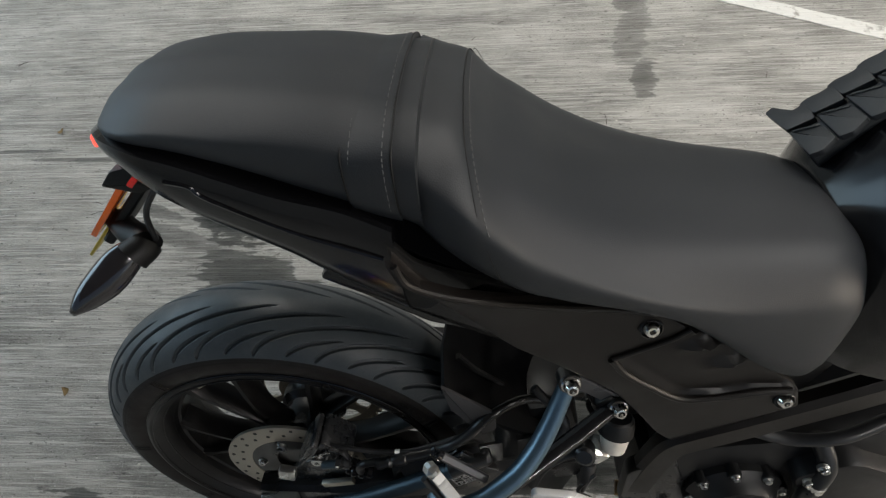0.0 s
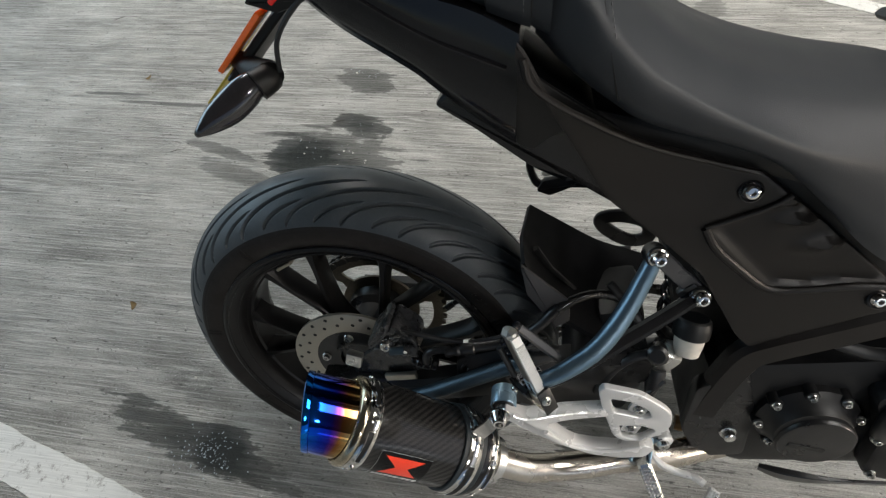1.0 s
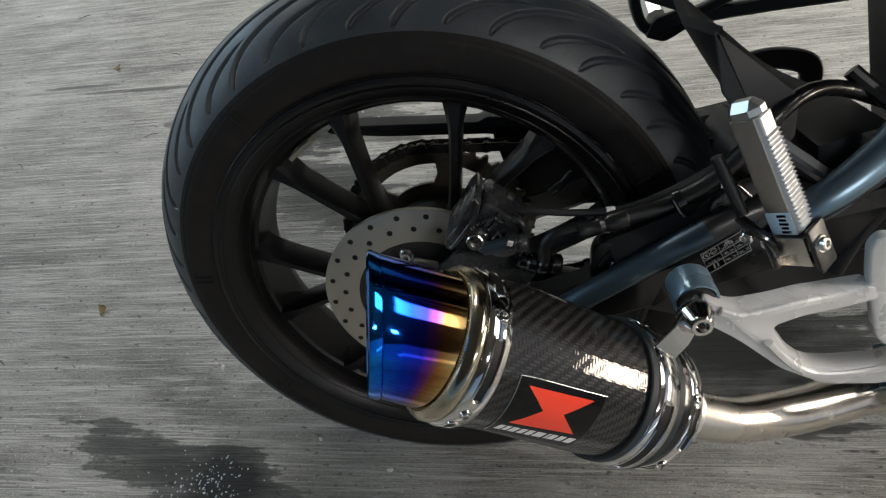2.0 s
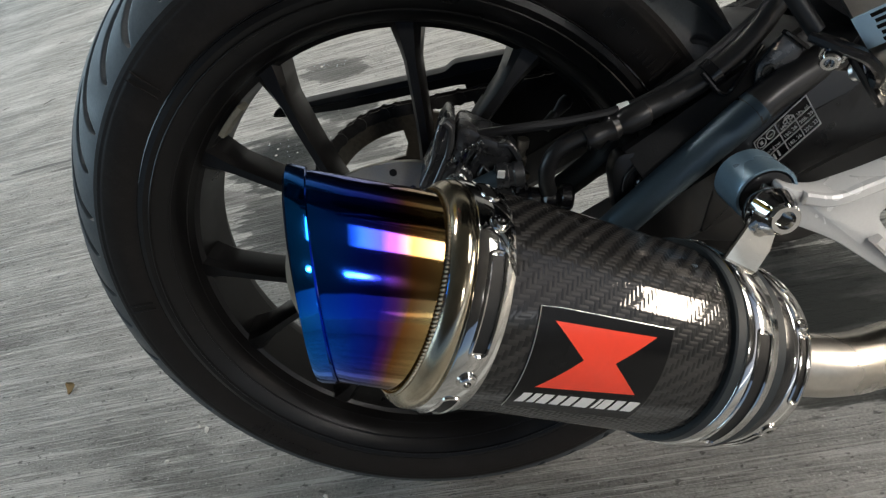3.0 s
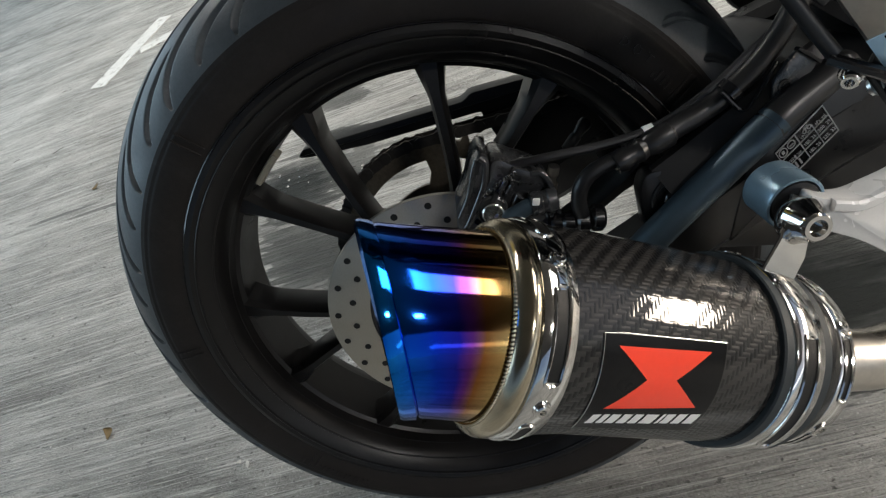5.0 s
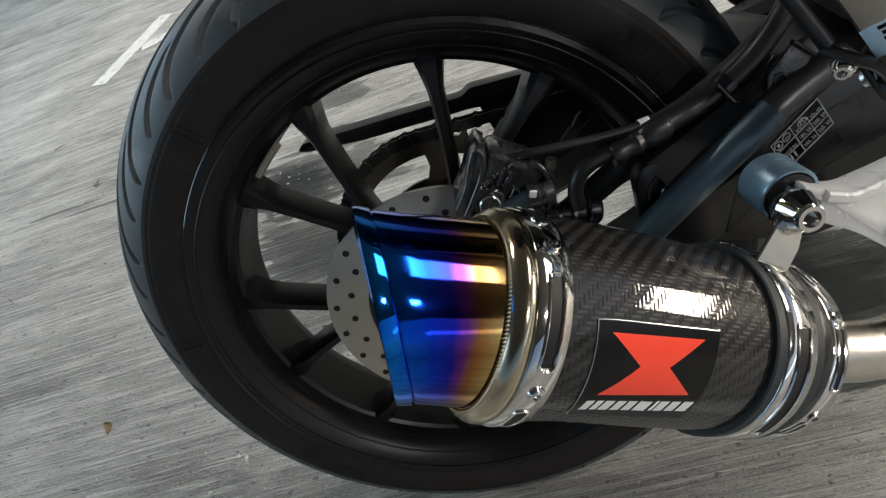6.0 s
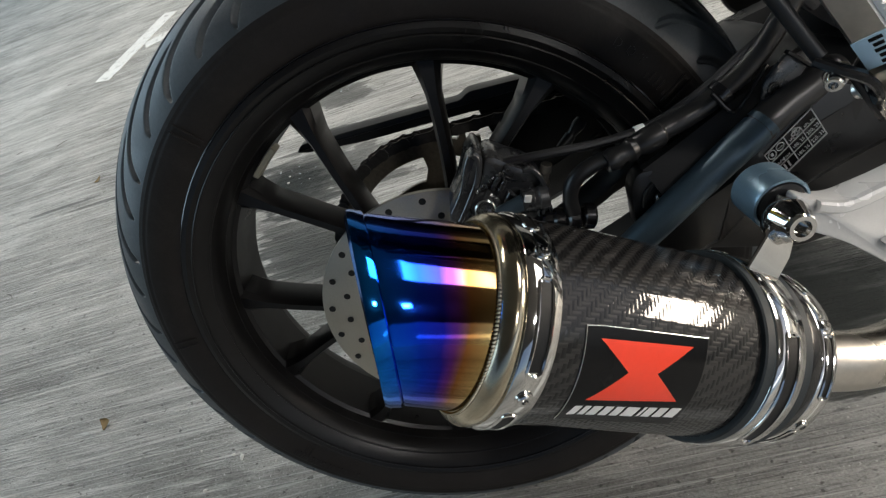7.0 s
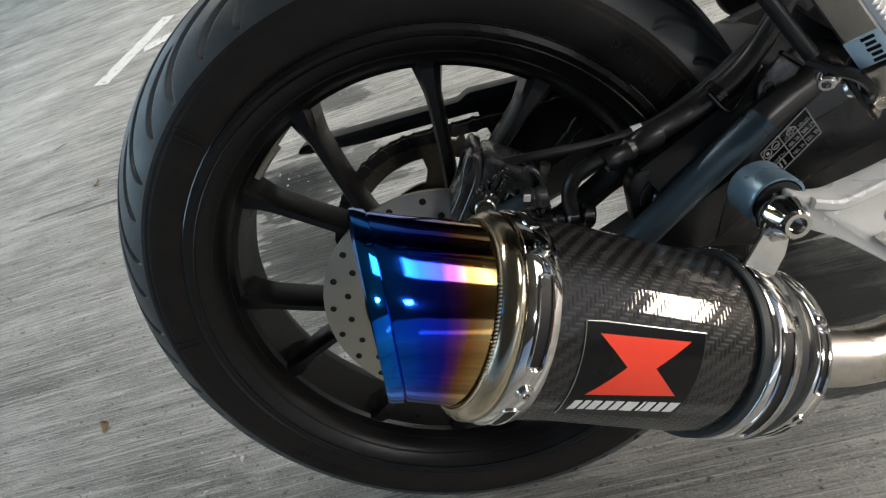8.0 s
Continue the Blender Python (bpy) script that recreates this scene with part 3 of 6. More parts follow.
def tyre_mesh():
    """The tyre with its grooves cut in, bead to bead."""
    side = np.linspace(1.26, 2.30, 22)
    ph = np.concatenate([-side[::-1], np.linspace(-1.25, 1.25, 220), side])[None, :]
    n, m = 1760, ph.shape[1] - 1
    th = np.linspace(0, 2 * math.pi, n, endpoint=False)[:, None]
    th, ph = np.broadcast_arrays(th, ph)
    y, r = TYRE_R * np.sin(ph), TYRE_C + TYRE_R * np.cos(ph)
    k = np.clip((np.abs(ph) - 1.25) / 1.05, 0, 1)
    wall = np.abs(ph) > 1.25
    y = np.where(wall, np.sign(ph) * (0.0655 + 0.0025 * np.sin(k * 3.0) - 0.006 * k * k), y)
    r = np.where(wall, TYRE_C + TYRE_R * 0.315 - k * 0.036, r)
    d = np.where(np.abs(ph) < 1.22, tread(th, ph / 1.25), 0.0)
    d = np.where((np.abs(ph) > 1.27) & (np.abs(ph) < 1.35), 0.22, d)
    r, y = r - 0.0046 * d * np.cos(ph), y - 0.0046 * d * np.sin(ph)
    co = np.stack([r * np.cos(th), y, r * np.sin(th)], -1).reshape(-1, 3)
    i, j = np.meshgrid(np.arange(n), np.arange(m), indexing="ij")
    w = m + 1
    q = np.stack([i * w + j, i * w + j + 1, ((i + 1) % n) * w + j + 1, ((i + 1) % n) * w + j], -1).reshape(-1, 4)
    me = bpy.data.meshes.new("tyre")
    me.from_pydata(co.tolist(), [], q.tolist())
    bm = bmesh.new()
    bm.from_mesh(me)
    bpy.data.meshes.remove(me)
    return bm


def rear_wheel():
    prof = [(-0.0640, 0.2225), (-0.0665, 0.2290), (-0.0655, 0.2330), (-0.0620, 0.2335), (-0.0595, 0.2300), (-0.0590, 0.2220), (-0.0540, 0.2150), (-0.0380, 0.2100),
            (0.0380, 0.2100), (0.0540, 0.2150), (0.0590, 0.2220), (0.0595, 0.2300), (0.0620, 0.2335), (0.0655, 0.2330), (0.0665, 0.2290), (0.0640, 0.2225),
            (0.0540, 0.2120), (0.0480, 0.2075), (0.0380, 0.2040), (0.0310, 0.2025), (0.0280, 0.1990), (-0.0280, 0.1990), (-0.0310, 0.2025), (-0.0380, 0.2040), (-0.0480, 0.2075), (-0.0540, 0.2120)]
    wheel = part("rear_wheel", lathe(prof, SIDE, 160, closed=True), WHEELPAINT, bike, "black cast rear wheel", sharp=28)
    part("rim_edge", sweep(bmesh.new(), [polar(0.2338, a, -0.0638) for a in range(0, 360, 3)], circle(0.0011, 6), closed=True, up=(0, 1, 0)), GLOSS, wheel, "glossy edge of the rim")
    for r, y, wide in ((0.2240, -0.0655, 0.0010), (0.2135, -0.0545, 0.0013), (0.2055, -0.0400, 0.0010)):
        part("rim_ridge", sweep(bmesh.new(), [polar(r, a, y) for a in range(0, 360, 3)], circle(wide, 6), closed=True, up=(0, 1, 0)), WHEELPAINT, wheel)
    tyre = part("tyre", tyre_mesh(), RUBBER, wheel, "grooved black rubber tyre", sharp=60)
    tyre.data.materials.append(TREAD)
    co = np.empty(len(tyre.data.polygons) * 3)
    tyre.data.polygons.foreach_get("center", co)
    cx, cy, cz = co.reshape(-1, 3).T
    crown = np.arctan2(np.abs(cy), np.hypot(cx, cz) - TYRE_C) < 1.2
    tyre.data.polygons.foreach_set("material_index", crown.astype(np.int32))
    hub = [(-0.058, 0.020), (-0.060, 0.042), (-0.050, 0.050), (-0.030, 0.052), (-0.020, 0.046), (0.020, 0.046), (0.030, 0.055), (0.050, 0.056), (0.056, 0.020)]
    part("hub", lathe(hub, SIDE, 48), SATIN, wheel)
    for i in range(12):
        a, lean = 62 + 60 * (i // 2), (1 if i % 2 else -1)
        path = [polar(0.046, a + lean * 3, -0.024), polar(0.085, a + lean * 4.2, -0.026), polar(0.130, a + lean * 9.2, -0.024), polar(0.175, a + lean * 12.4, -0.020), polar(0.204, a + lean * 13.8, -0.016)]
        widths = (1.15, 0.88, 0.75, 0.86, 1.8)
        rings = []
        for p, w in zip(curve(path, 4), np.interp(np.linspace(0, 4, 17), range(5), widths)):
            radial = Vector((p.x, 0, p.z)).normalized()
            across = Y.cross(radial)
            rings.append([p + Y * (h * 0.8) + across * (k * w) for h, k in ((-0.019, -0.0038), (-0.019, 0.0038), (-0.012, 0.0072), (0.022, 0.0084), (0.028, 0.0055), (0.028, -0.0055), (0.022, -0.0084), (-0.012, -0.0072))])
        part("spoke", loft(rings), WHEELPAINT, wheel, sharp=30)
    # moulded side-wall marks
    for a in (122.5, 124.0, 171, 172.5, 213, 214.5, 28, 29.5):
        bm = sweep(bmesh.new(), [polar(0.2385, a, -0.0672), polar(0.254, a + 0.4, -0.0680), polar(0.2625, a + 0.6, -0.0668)], slab(0.0006, 0.0006), up=(0, 1, 0))
        part("moulded_mark", bm, RUBBER, wheel)
    for k, (a0, count, r) in enumerate(((34.5, 4, 0.2460), (228, 8, 0.2540))):
        for i in range(count):
            a = a0 - i * 2.3
            for da, r0, r1 in ((-0.5, r - 0.004, r + 0.004), (0.5, r - 0.004, r + (0.004 if i % 2 else 0.0))):
                part("raised_letter_bar", sweep(bmesh.new(), [polar(r0, a + da, -0.0676), polar(r1, a + da, -0.0676)], slab(0.0006, 0.0007)), RUBBER, wheel)
    for ch, a in (("D", 42.2), ("O", 39.6), ("T", 37.2)):
        q = radians(a)
        m = Matrix(((math.sin(q), math.cos(q), 0, 0), (0, 0, -1, 0), (-math.cos(q), math.sin(q), 0, 0), (0, 0, 0, 1)))
        m.translation = polar(0.2500, a, -0.0678)
        part("raised_letter", lettering(ch, 0.0095, m), PLASTIC, wheel, "moulded letter on the side wall")
    # balance weight on the rim
    path = [polar(0.1955, a, -0.026) for a in np.linspace(119, 128, 8)]
    part("balance_weight", sweep(bmesh.new(), path, slab(0.0085, 0.0025)), LEAD, wheel, "dull grey stick-on balance weight")
    # valve
    part("valve", lathe([(0, 0.005), (0.004, 0.006), (0.012, 0.0045), (0.016, 0.0035), (0.016, 0.005), (0.030, 0.005), (0.031, 0.003)], axis_pose(polar(0.190, 33, -0.010), polar(-1, 33, -0.35)), 14), HOSE, wheel, "black rubber tyre valve with cap")
    # brake disc
    prof = [(-0.0715, 0.109), (-0.0710, 0.110), (-0.0665, 0.110), (-0.0660, 0.109), (-0.0660, 0.073), (-0.0715, 0.073)]
    disc = part("brake_disc", lathe(prof, SIDE, 120, closed=True), DISC, wheel, "drilled steel brake disc")
    carrier = [(-0.0705, 0.0735), (-0.0705, 0.052), (-0.066, 0.036), (-0.060, 0.036), (-0.0650, 0.052), (-0.0655, 0.0735)]
    part("disc_carrier", lathe(carrier, SIDE, 60, closed=True), SATIN, wheel)
    hole = lathe([(0, 0.0030), (0.0009, 0.0030)], axis_pose((0, -0.0719, 0), (0, 1, 0)), 10)
    me = None
    for ring_r, count, lag in ((0.102, 22, 0), (0.088, 22, 8)):
        for i in range(count):
            p = polar(ring_r, i * 360 / count + lag, -0.0720)
            if me is None:
                ob = part("disc_hole", hole, DARKPLASTIC, wheel)
                me = ob.data
                ob.location = (p.x, 0, p.z)
            else:
                ob = new("disc_hole", me)
                ob.parent, ob.location = wheel, (p.x, 0, p.z)
    for i in range(5):
        bolt(polar(0.058, 30 + 72 * i, -0.0712), (0, -1, 0), 0.0058, 0.005, "disc_bolt", wheel)
    # sprocket
    n, teeth = 46, []
    for i in range(n):
        for da, r in ((-0.32, 0.1130), (-0.12, 0.1205), (0.12, 0.1205), (0.32, 0.1130)):
            teeth.append((r, (i + da) * 360 / n))
    rings = []
    for y, inner in ((0.058, False), (0.064, False), (0.064, True), (0.058, True)):
        rings.append([polar(0.096 if inner else r, a, y) for r, a in teeth])
    loft_bm = loft(rings + [rings[0]], caps=False)
    sprocket = part("sprocket", loft_bm, SPROCKET, wheel, "dark oily rear sprocket with round cut-outs", sharp=40)
    inner = [(0.0585, 0.046), (0.0585, 0.070), (0.0635, 0.070), (0.0635, 0.046)]
    part("sprocket_ring", lathe(inner, SIDE, 60, closed=True), SPROCKET, wheel)
    for i in range(6):
        a = 18 + 60 * i
        part("sprocket_arm", sweep(bmesh.new(), [polar(0.066, a, 0.061), polar(0.082, a, 0.061), polar(0.099, a, 0.061)], slab(0.0025, 0.011), scale=lambda t: 1.15 - 0.4 * math.sin(math.pi * t)), SPROCKET, wheel)
    return wheel


wheel = rear_wheel()


def drive_chain():
    """Rollers and plates round the sprocket and along both runs."""
    R = 0.1165
    top, bottom = Vector((0.46, 0, 0.085)), Vector((0.46, 0, 0.005))
    pts = []
    for i in range(22):
        pts.append(top.lerp(polar(R, 86), i / 22))
    a = 86
    while a < 268:
        pts.append(polar(R, a))
        a += 6.2
    for i in range(23):
        pts.append(polar(R, 268).lerp(bottom, i / 22))
    bm = bmesh.new()
    for i, (p, q) in enumerate(zip(pts, pts[1:])):
        mid, d = (p + q) / 2, (q - p)
        turn = Matrix.Translation(mid) @ axis_pose((0, 0, 0), d).to_3x3().to_4x4()
        for y in ((-0.0075, 0.0075) if i % 2 else (-0.0052, 0.0052)):
            sweep(bm, [p + Y * (0.061 + y - 0.0008), p + Y * (0.061 + y + 0.0008)], circle(0.0066, 8), up=(0, 0, 1))
            block((d.length * 1.0, 0.0016, 0.0105), Matrix.Translation(Y * (0.061 + y)) @ turn, 0, bm)
        sweep(bm, [p + Y * 0.0535, p + Y * 0.0685], circle(0.0042, 8), up=(0, 0, 1))
    return part("chain", bm, CHAIN, bike, "black greasy drive chain")


drive_chain()
part("chain_guard", plate(rounded([(-0.118, 0.139), (-0.110, 0.146), (-0.046, 0.1425), (0.062, 0.1360), (0.072, 0.1412), (0.125, 0.1365), (0.300, 0.120), (0.300, 0.090), (0.140, 0.105), (0.070, 0.1205), (-0.046, 0.1275), (-0.106, 0.1355)], 0.004), 0.072, 0.100, 0.002), DARKPLASTIC, bike, "long black plastic chain guard")

# added black plate, outlined to fit the camera's view of the far arm
part("chain_case", plate(rounded([(0.074, 0.120), (0.140, 0.114), (0.300, 0.100), (0.330, 0.060), (0.320, 0.010), (0.240, 0.006), (0.150, 0.010), (0.096, 0.040)], 0.012), 0.092, 0.106, 0.002), DARKPLASTIC, bike, "black filler plate for the far swingarm and chain guard")


# -- swingarm --
def swingarm():
    def arm(y):
        path = [(-0.045, y, -0.002), (0.02, y, -0.002), (0.10, y, 0.004), (0.20, y, 0.036), (0.30, y, 0.078), (0.42, y * 0.9, 0.100)]
        return sweep(bmesh.new(), curve(path, 6), slab(0.016, 0.020, 0.007), up=(0, 1, 0), scale=lambda t: 0.95 + 0.5 * t)
    arm_r = part("swingarm", arm(-0.103), SATIN, bike, "satin black steel swingarm")
    part("left_arm", arm(0.110), SATIN, arm_r)
    # outer black tube, a blue sky sheen put into its colour, to the pivot
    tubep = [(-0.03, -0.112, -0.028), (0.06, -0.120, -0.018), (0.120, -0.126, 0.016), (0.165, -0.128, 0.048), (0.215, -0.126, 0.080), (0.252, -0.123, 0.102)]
    part("lower_tube", tube(tubep, 0.0112, 16), BLUELIT, arm_r, "black swingarm tube with the sky's blue sheen put into its colour")
    # same tube carried on in black: its shaded end, painted in
    part("upper_tube", tube([(0.246, -0.1235, 0.0985), (0.268, -0.1185, 0.1080), (0.292, -0.1130, 0.1150), (0.304, -0.110, 0.1180)], 0.0114, 16, scale=lambda t: 1.0 - 0.25 * max(0.0, t - 0.85) / 0.15), SATIN, arm_r, "upper end of the same tube, blackened for the shade on it")
    part("gusset", plate(rounded([(0.19, 0.018), (0.245, 0.055), (0.29, 0.100), (0.36, 0.12), (0.42, 0.09), (0.40, 0.01), (0.28, -0.01)], 0.01), -0.112, -0.100), SATIN, arm_r)
    part("cross_tube", sweep(bmesh.new(), [Vector((0.335, -0.11, 0.09)), Vector((0.335, 0.11, 0.09))], circle(0.026, 20), up=(0, 0, 1)), SATIN, arm_r)
    # lug with a domed bolt, and the two-bolt bracket of the hose
    rim = rounded([(0.164, 0.032), (0.1645, 0.078), (0.1705, 0.0885), (0.190, 0.0870), (0.216, 0.0760), (0.240, 0.0930), (0.246, 0.0880), (0.212, 0.0560), (0.182, 0.036)], 0.006)
    lug = part("stand_lug", plate(rim, -0.113, -0.096, 0.003), SATIN, arm_r, "black lug with a domed bolt", sharp=28)
    ring = [Vector((0.1883 + 0.0165 * math.cos(radians(a)), -0.1135, 0.0635 + 0.0165 * math.sin(radians(a)))) for a in range(20, 200, 15)]
    part("lug_rim", sweep(bmesh.new(), ring, slab(0.0016, 0.0016, 0.0006), up=(0, 1, 0)), SATIN, lug)
    dome = [(-0.004, 0.0105), (0.001, 0.0105), (0.0035, 0.0096), (0.0060, 0.0070), (0.0068, 0.0044), (0.0042, 0.0040), (0.0042, 0.0002)]
    part("pivot_bolt", lathe(dome, axis_pose((0.1883, -0.1125, 0.0635), (0.05, -1, 0.1)), 26), GLOSS, lug, "glossy black domed bolt", sharp=40)
    part("arm_top", sweep(bmesh.new(), curve([(0.180, -0.112, 0.078), (0.215, -0.112, 0.0935), (0.250, -0.111, 0.1095), (0.290, -0.107, 0.124)], 5), slab(0.0035, 0.014, 0.003), up=(0.1, -1, 0.55)), ENGINE, arm_r, "flat black top of the swingarm")
    bracket = part("hose_bracket", plate(rounded([(0.2530, 0.1105), (0.2545, 0.1240), (0.2700, 0.1395), (0.2810, 0.1270), (0.2700, 0.1130)], 0.003), -0.117, -0.113, 0.001), CASTING, arm_r, "black hose bracket with a hole", sharp=28)
    part("bracket_hole", lathe([(0.0, 0.0044), (0.0012, 0.0040), (0.0012, 0.0030), (-0.002, 0.0028), (-0.002, 0.0002)], axis_pose((0.2608, -0.117, 0.1195), (0, -1, 0)), 18), GLOSS, bracket)
    part("bracket_lip", sweep(bmesh.new(), [Vector((0.2688, -0.1175, 0.1400)), Vector((0.2745, -0.1178, 0.1345)), Vector((0.2815, -0.1170, 0.1275))], slab(0.0024, 0.0012, 0.0006), up=(0, 1, 0)), GLOSS, bracket)
    # tyre pressure label
    o, ux, uz = Vector((0.2586, -0.1253, 0.0594)), Vector((0.0293, 0.0, 0.0228)), Vector((-0.0100, 0, 0.0207))
    def quad(u0, v0, u1, v1, lift):
        bm = bmesh.new()
        lo = [o + ux * u + uz * v + Vector((0, -lift, 0)) for u, v in ((u0, v0), (u1, v0), (u1, v1), (u0, v1))]
        a = [bm.verts.new(p) for p in lo]
        b = [bm.verts.new(p + Vector((0, 0.0008, 0))) for p in lo]
        bm.faces.new(a)
        bm.faces.new(b[::-1])
        for i in range(4):
            bm.faces.new((a[i], a[(i + 1) % 4], b[(i + 1) % 4], b[i]))
        return bm
    part("label_backing", plate(rounded([(0.215, 0.020), (0.300, 0.060), (0.315, 0.105), (0.285, 0.116), (0.232, 0.078)], 0.006), -0.1243, -0.108, 0.002), SATIN, arm_r)
    lab = part("pressure_label", quad(0, 0, 1, 1, 0), BADGE, arm_r, "black tyre pressure label with white print")
    for u0, v0, u1, v1 in ((0, 0, 1, 0.03), (0, 0.97, 1, 1), (0, 0, 0.015, 1), (0.985, 0, 1, 1), (0, 0.33, 1, 0.35), (0, 0.62, 1, 0.64), (0.40, 0, 0.415, 1), (0.70, 0, 0.712, 0.8)):
        part("label_rule", quad(u0, v0, u1, v1, 0.0008), PRINT, arm_r)
    for u0, v0, u1, v1 in ((0.22, 0.37, 0.24, 0.47), (0.16, 0.10, 0.19, 0.28), (0.24, 0.10, 0.27, 0.28), (0.085, 0.76, 0.135, 0.85), (0.245, 0.79, 0.325, 0.81)):
        part("label_print", quad(u0, v0, u1, v1, 0.0008), PRINT, arm_r)
    for u, v, ru, rv in ((0.11, 0.81, 0.075, 0.125), (0.285, 0.82, 0.070, 0.105), (0.56, 0.80, 0.032, 0.050), (0.66, 0.80, 0.032, 0.050), (0.61, 0.88, 0.040, 0.030)):
        loop = [o + ux * (u + ru * math.cos(k * math.pi / 10)) + uz * (v + rv * math.sin(k * math.pi / 10)) + Vector((0, -0.0004, 0)) for k in range(20)]
        part("label_icon", sweep(bmesh.new(), loop, slab(0.0004, 0.00028, 0.0001), closed=True, up=(0, 1, 0)), PRINT, arm_r)
    lx, lz = ux.normalized(), (uz - ux * (uz.dot(ux) / ux.length_squared)).normalized()
    for text, u, v, size in (("kPa, psi", 0.55, 0.73, 0.0030), ("kPa, psi", 0.85, 0.73, 0.0030), ("180, 26", 0.55, 0.48, 0.0036), ("200, 29", 0.85, 0.48, 0.0036), ("180, 26", 0.55, 0.18, 0.0036), ("225, 33", 0.85, 0.18, 0.0036), ("100kPa=1bar", 0.20, 0.45, 0.0026)):
        c = o + ux * u + uz * v + Vector((0, -0.0011, 0))
        m = Matrix((lx * 0.82, lz, Vector((0, -1, 0)))).transposed().to_4x4()
        m.translation = c
        part("label_print", lettering(text, size, m), PRINT, arm_r)
    # axle nut and adjuster
    part("axle_plate", block((0.055, 0.012, 0.034), pose(-0.012, -0.126, -0.002), 0.003), ZINC, arm_r, "bright chain adjuster plate")
    bolt((0.0, -0.132, 0.0), (0, -1, 0), 0.013, 0.014, "axle_nut", arm_r, ZINC, 2)
    part("axle_bracket", block((0.024, 0.012, 0.026), pose(0.0135, -0.116, 0.067, 0, 15, 0), 0.003), ZINC, arm_r, "bright axle bracket")
    part("torque_plate", block((0.050, 0.008, 0.012), pose(0.080, -0.113, 0.033, 0, -14, 0), 0.002), DISC, arm_r)
    return arm_r


swingarm()


# -- rear brake --
def rear_brake():
    body = [(0.073, 0.131), (0.080, 0.130), (0.088, 0.122), (0.100, 0.114), (0.106, 0.107), (0.110, 0.097), (0.108, 0.087), (0.101, 0.075), (0.086, 0.071), (0.066, 0.078), (0.053, 0.088), (0.055, 0.105), (0.067, 0.118)]
    cal = part("brake_caliper", plate(rounded(body, 0.004), -0.105, -0.058, 0.004), CASTING, bike, "semi-gloss black rear brake caliper beside the disc", sharp=25)
    part("caliper_bracket", plate(rounded([(-0.012, -0.02), (0.012, 0.05), (0.045, 0.080), (0.10, 0.080), (0.122, 0.062), (0.110, 0.040), (0.05, 0.010), (0.012, -0.03)], 0.008), -0.104, -0.094, 0.003), CASTING, cal)
    # the tall blade on the disc side, hollowed, with a raised rim
    blade = [(0.0685, 0.1415), (0.0600, 0.1340), (0.0500, 0.1165), (0.0375, 0.1020), (0.0350, 0.0910), (0.0400, 0.0880), (0.0470, 0.0920), (0.0590, 0.1080), (0.0680, 0.1205), (0.0725, 0.1345)]
    part("caliper_blade", plate(rounded(blade, 0.004), -0.112, -0.062, 0.003), CASTING, cal, sharp=25)
    part("blade_rim", sweep(bmesh.new(), curve([(x, -0.1125, z) for x, z in ((0.0660, 0.1385), (0.0685, 0.1330), (0.0640, 0.1205), (0.0560, 0.1090), (0.0450, 0.0955), (0.0400, 0.0905))], 5), slab(0.0012, 0.0016, 0.0006), up=(0, 1, 0)), CASTING, cal)
    part("blade_rim", sweep(bmesh.new(), curve([(x, -0.1125, z) for x, z in ((0.0640, 0.1385), (0.0590, 0.1310), (0.0505, 0.1145), (0.0395, 0.1010))], 5), slab(0.0012, 0.0012, 0.0005), up=(0, 1, 0)), CASTING, cal)
    # webs between blade and body
    for x0, z0, x1, z1, wide in ((0.072, 0.1085, 0.0790, 0.1155, 0.0016), (0.0765, 0.1055, 0.0828, 0.1122, 0.0016), (0.0620, 0.1000, 0.0700, 0.1090, 0.0020), (0.0785, 0.0965, 0.0832, 0.1020, 0.0010), (0.0832, 0.1020, 0.0866, 0.0965, 0.0010)):
        part("caliper_rib", sweep(bmesh.new(), [Vector((x0, -0.1070, z0)), Vector((x1, -0.1075, z1))], slab(0.0036, wide, 0.0007), up=(0, 1, 0)), CASTING, cal)
    part("caliper_crest", sweep(bmesh.new(), curve([(0.098, -0.105, 0.1135), (0.104, -0.108, 0.1120), (0.1075, -0.108, 0.1020), (0.1085, -0.106, 0.0920)], 5), slab(0.004, 0.0018, 0.0008), up=(0, 1, 0)), CASTING, cal)
    part("caliper_hump", block((0.020, 0.020, 0.011), Matrix.Translation((0.0905, -0.098, 0.1135)) @ pose(0, 0, 0, 0, 35, 0), 0.004), CASTING, cal)
    # pad bolt in its collar
    part("bolt_collar", lathe([(-0.004, 0.0115), (0.003, 0.0115), (0.0045, 0.0100), (0.0045, 0.0085)], axis_pose((0.0631, -0.1065, 0.0965), (0, -1, 0.1)), 28), CASTING, cal, sharp=25)
    part("caliper_bolt", lathe([(0, 0.0078), (0.0050, 0.0078), (0.0062, 0.0068), (0.0062, 0.0040), (0.0030, 0.0036)], axis_pose((0.0631, -0.1100, 0.0965), (0, -1, 0.1)), 24), ZINC, cal, "bright socket bolt", sharp=25)
    # slide pin (blue sheen in its colour), its sleeve and the white paint mark
    part("slide_pin", lathe([(0, 0.0045), (0.001, 0.0060), (0.0225, 0.0060), (0.0230, 0.0068)], axis_pose((0.0690, -0.1140, 0.0890), (0.95, 0.0, 0.22)), 20), BLUELIT, cal, sharp=25)
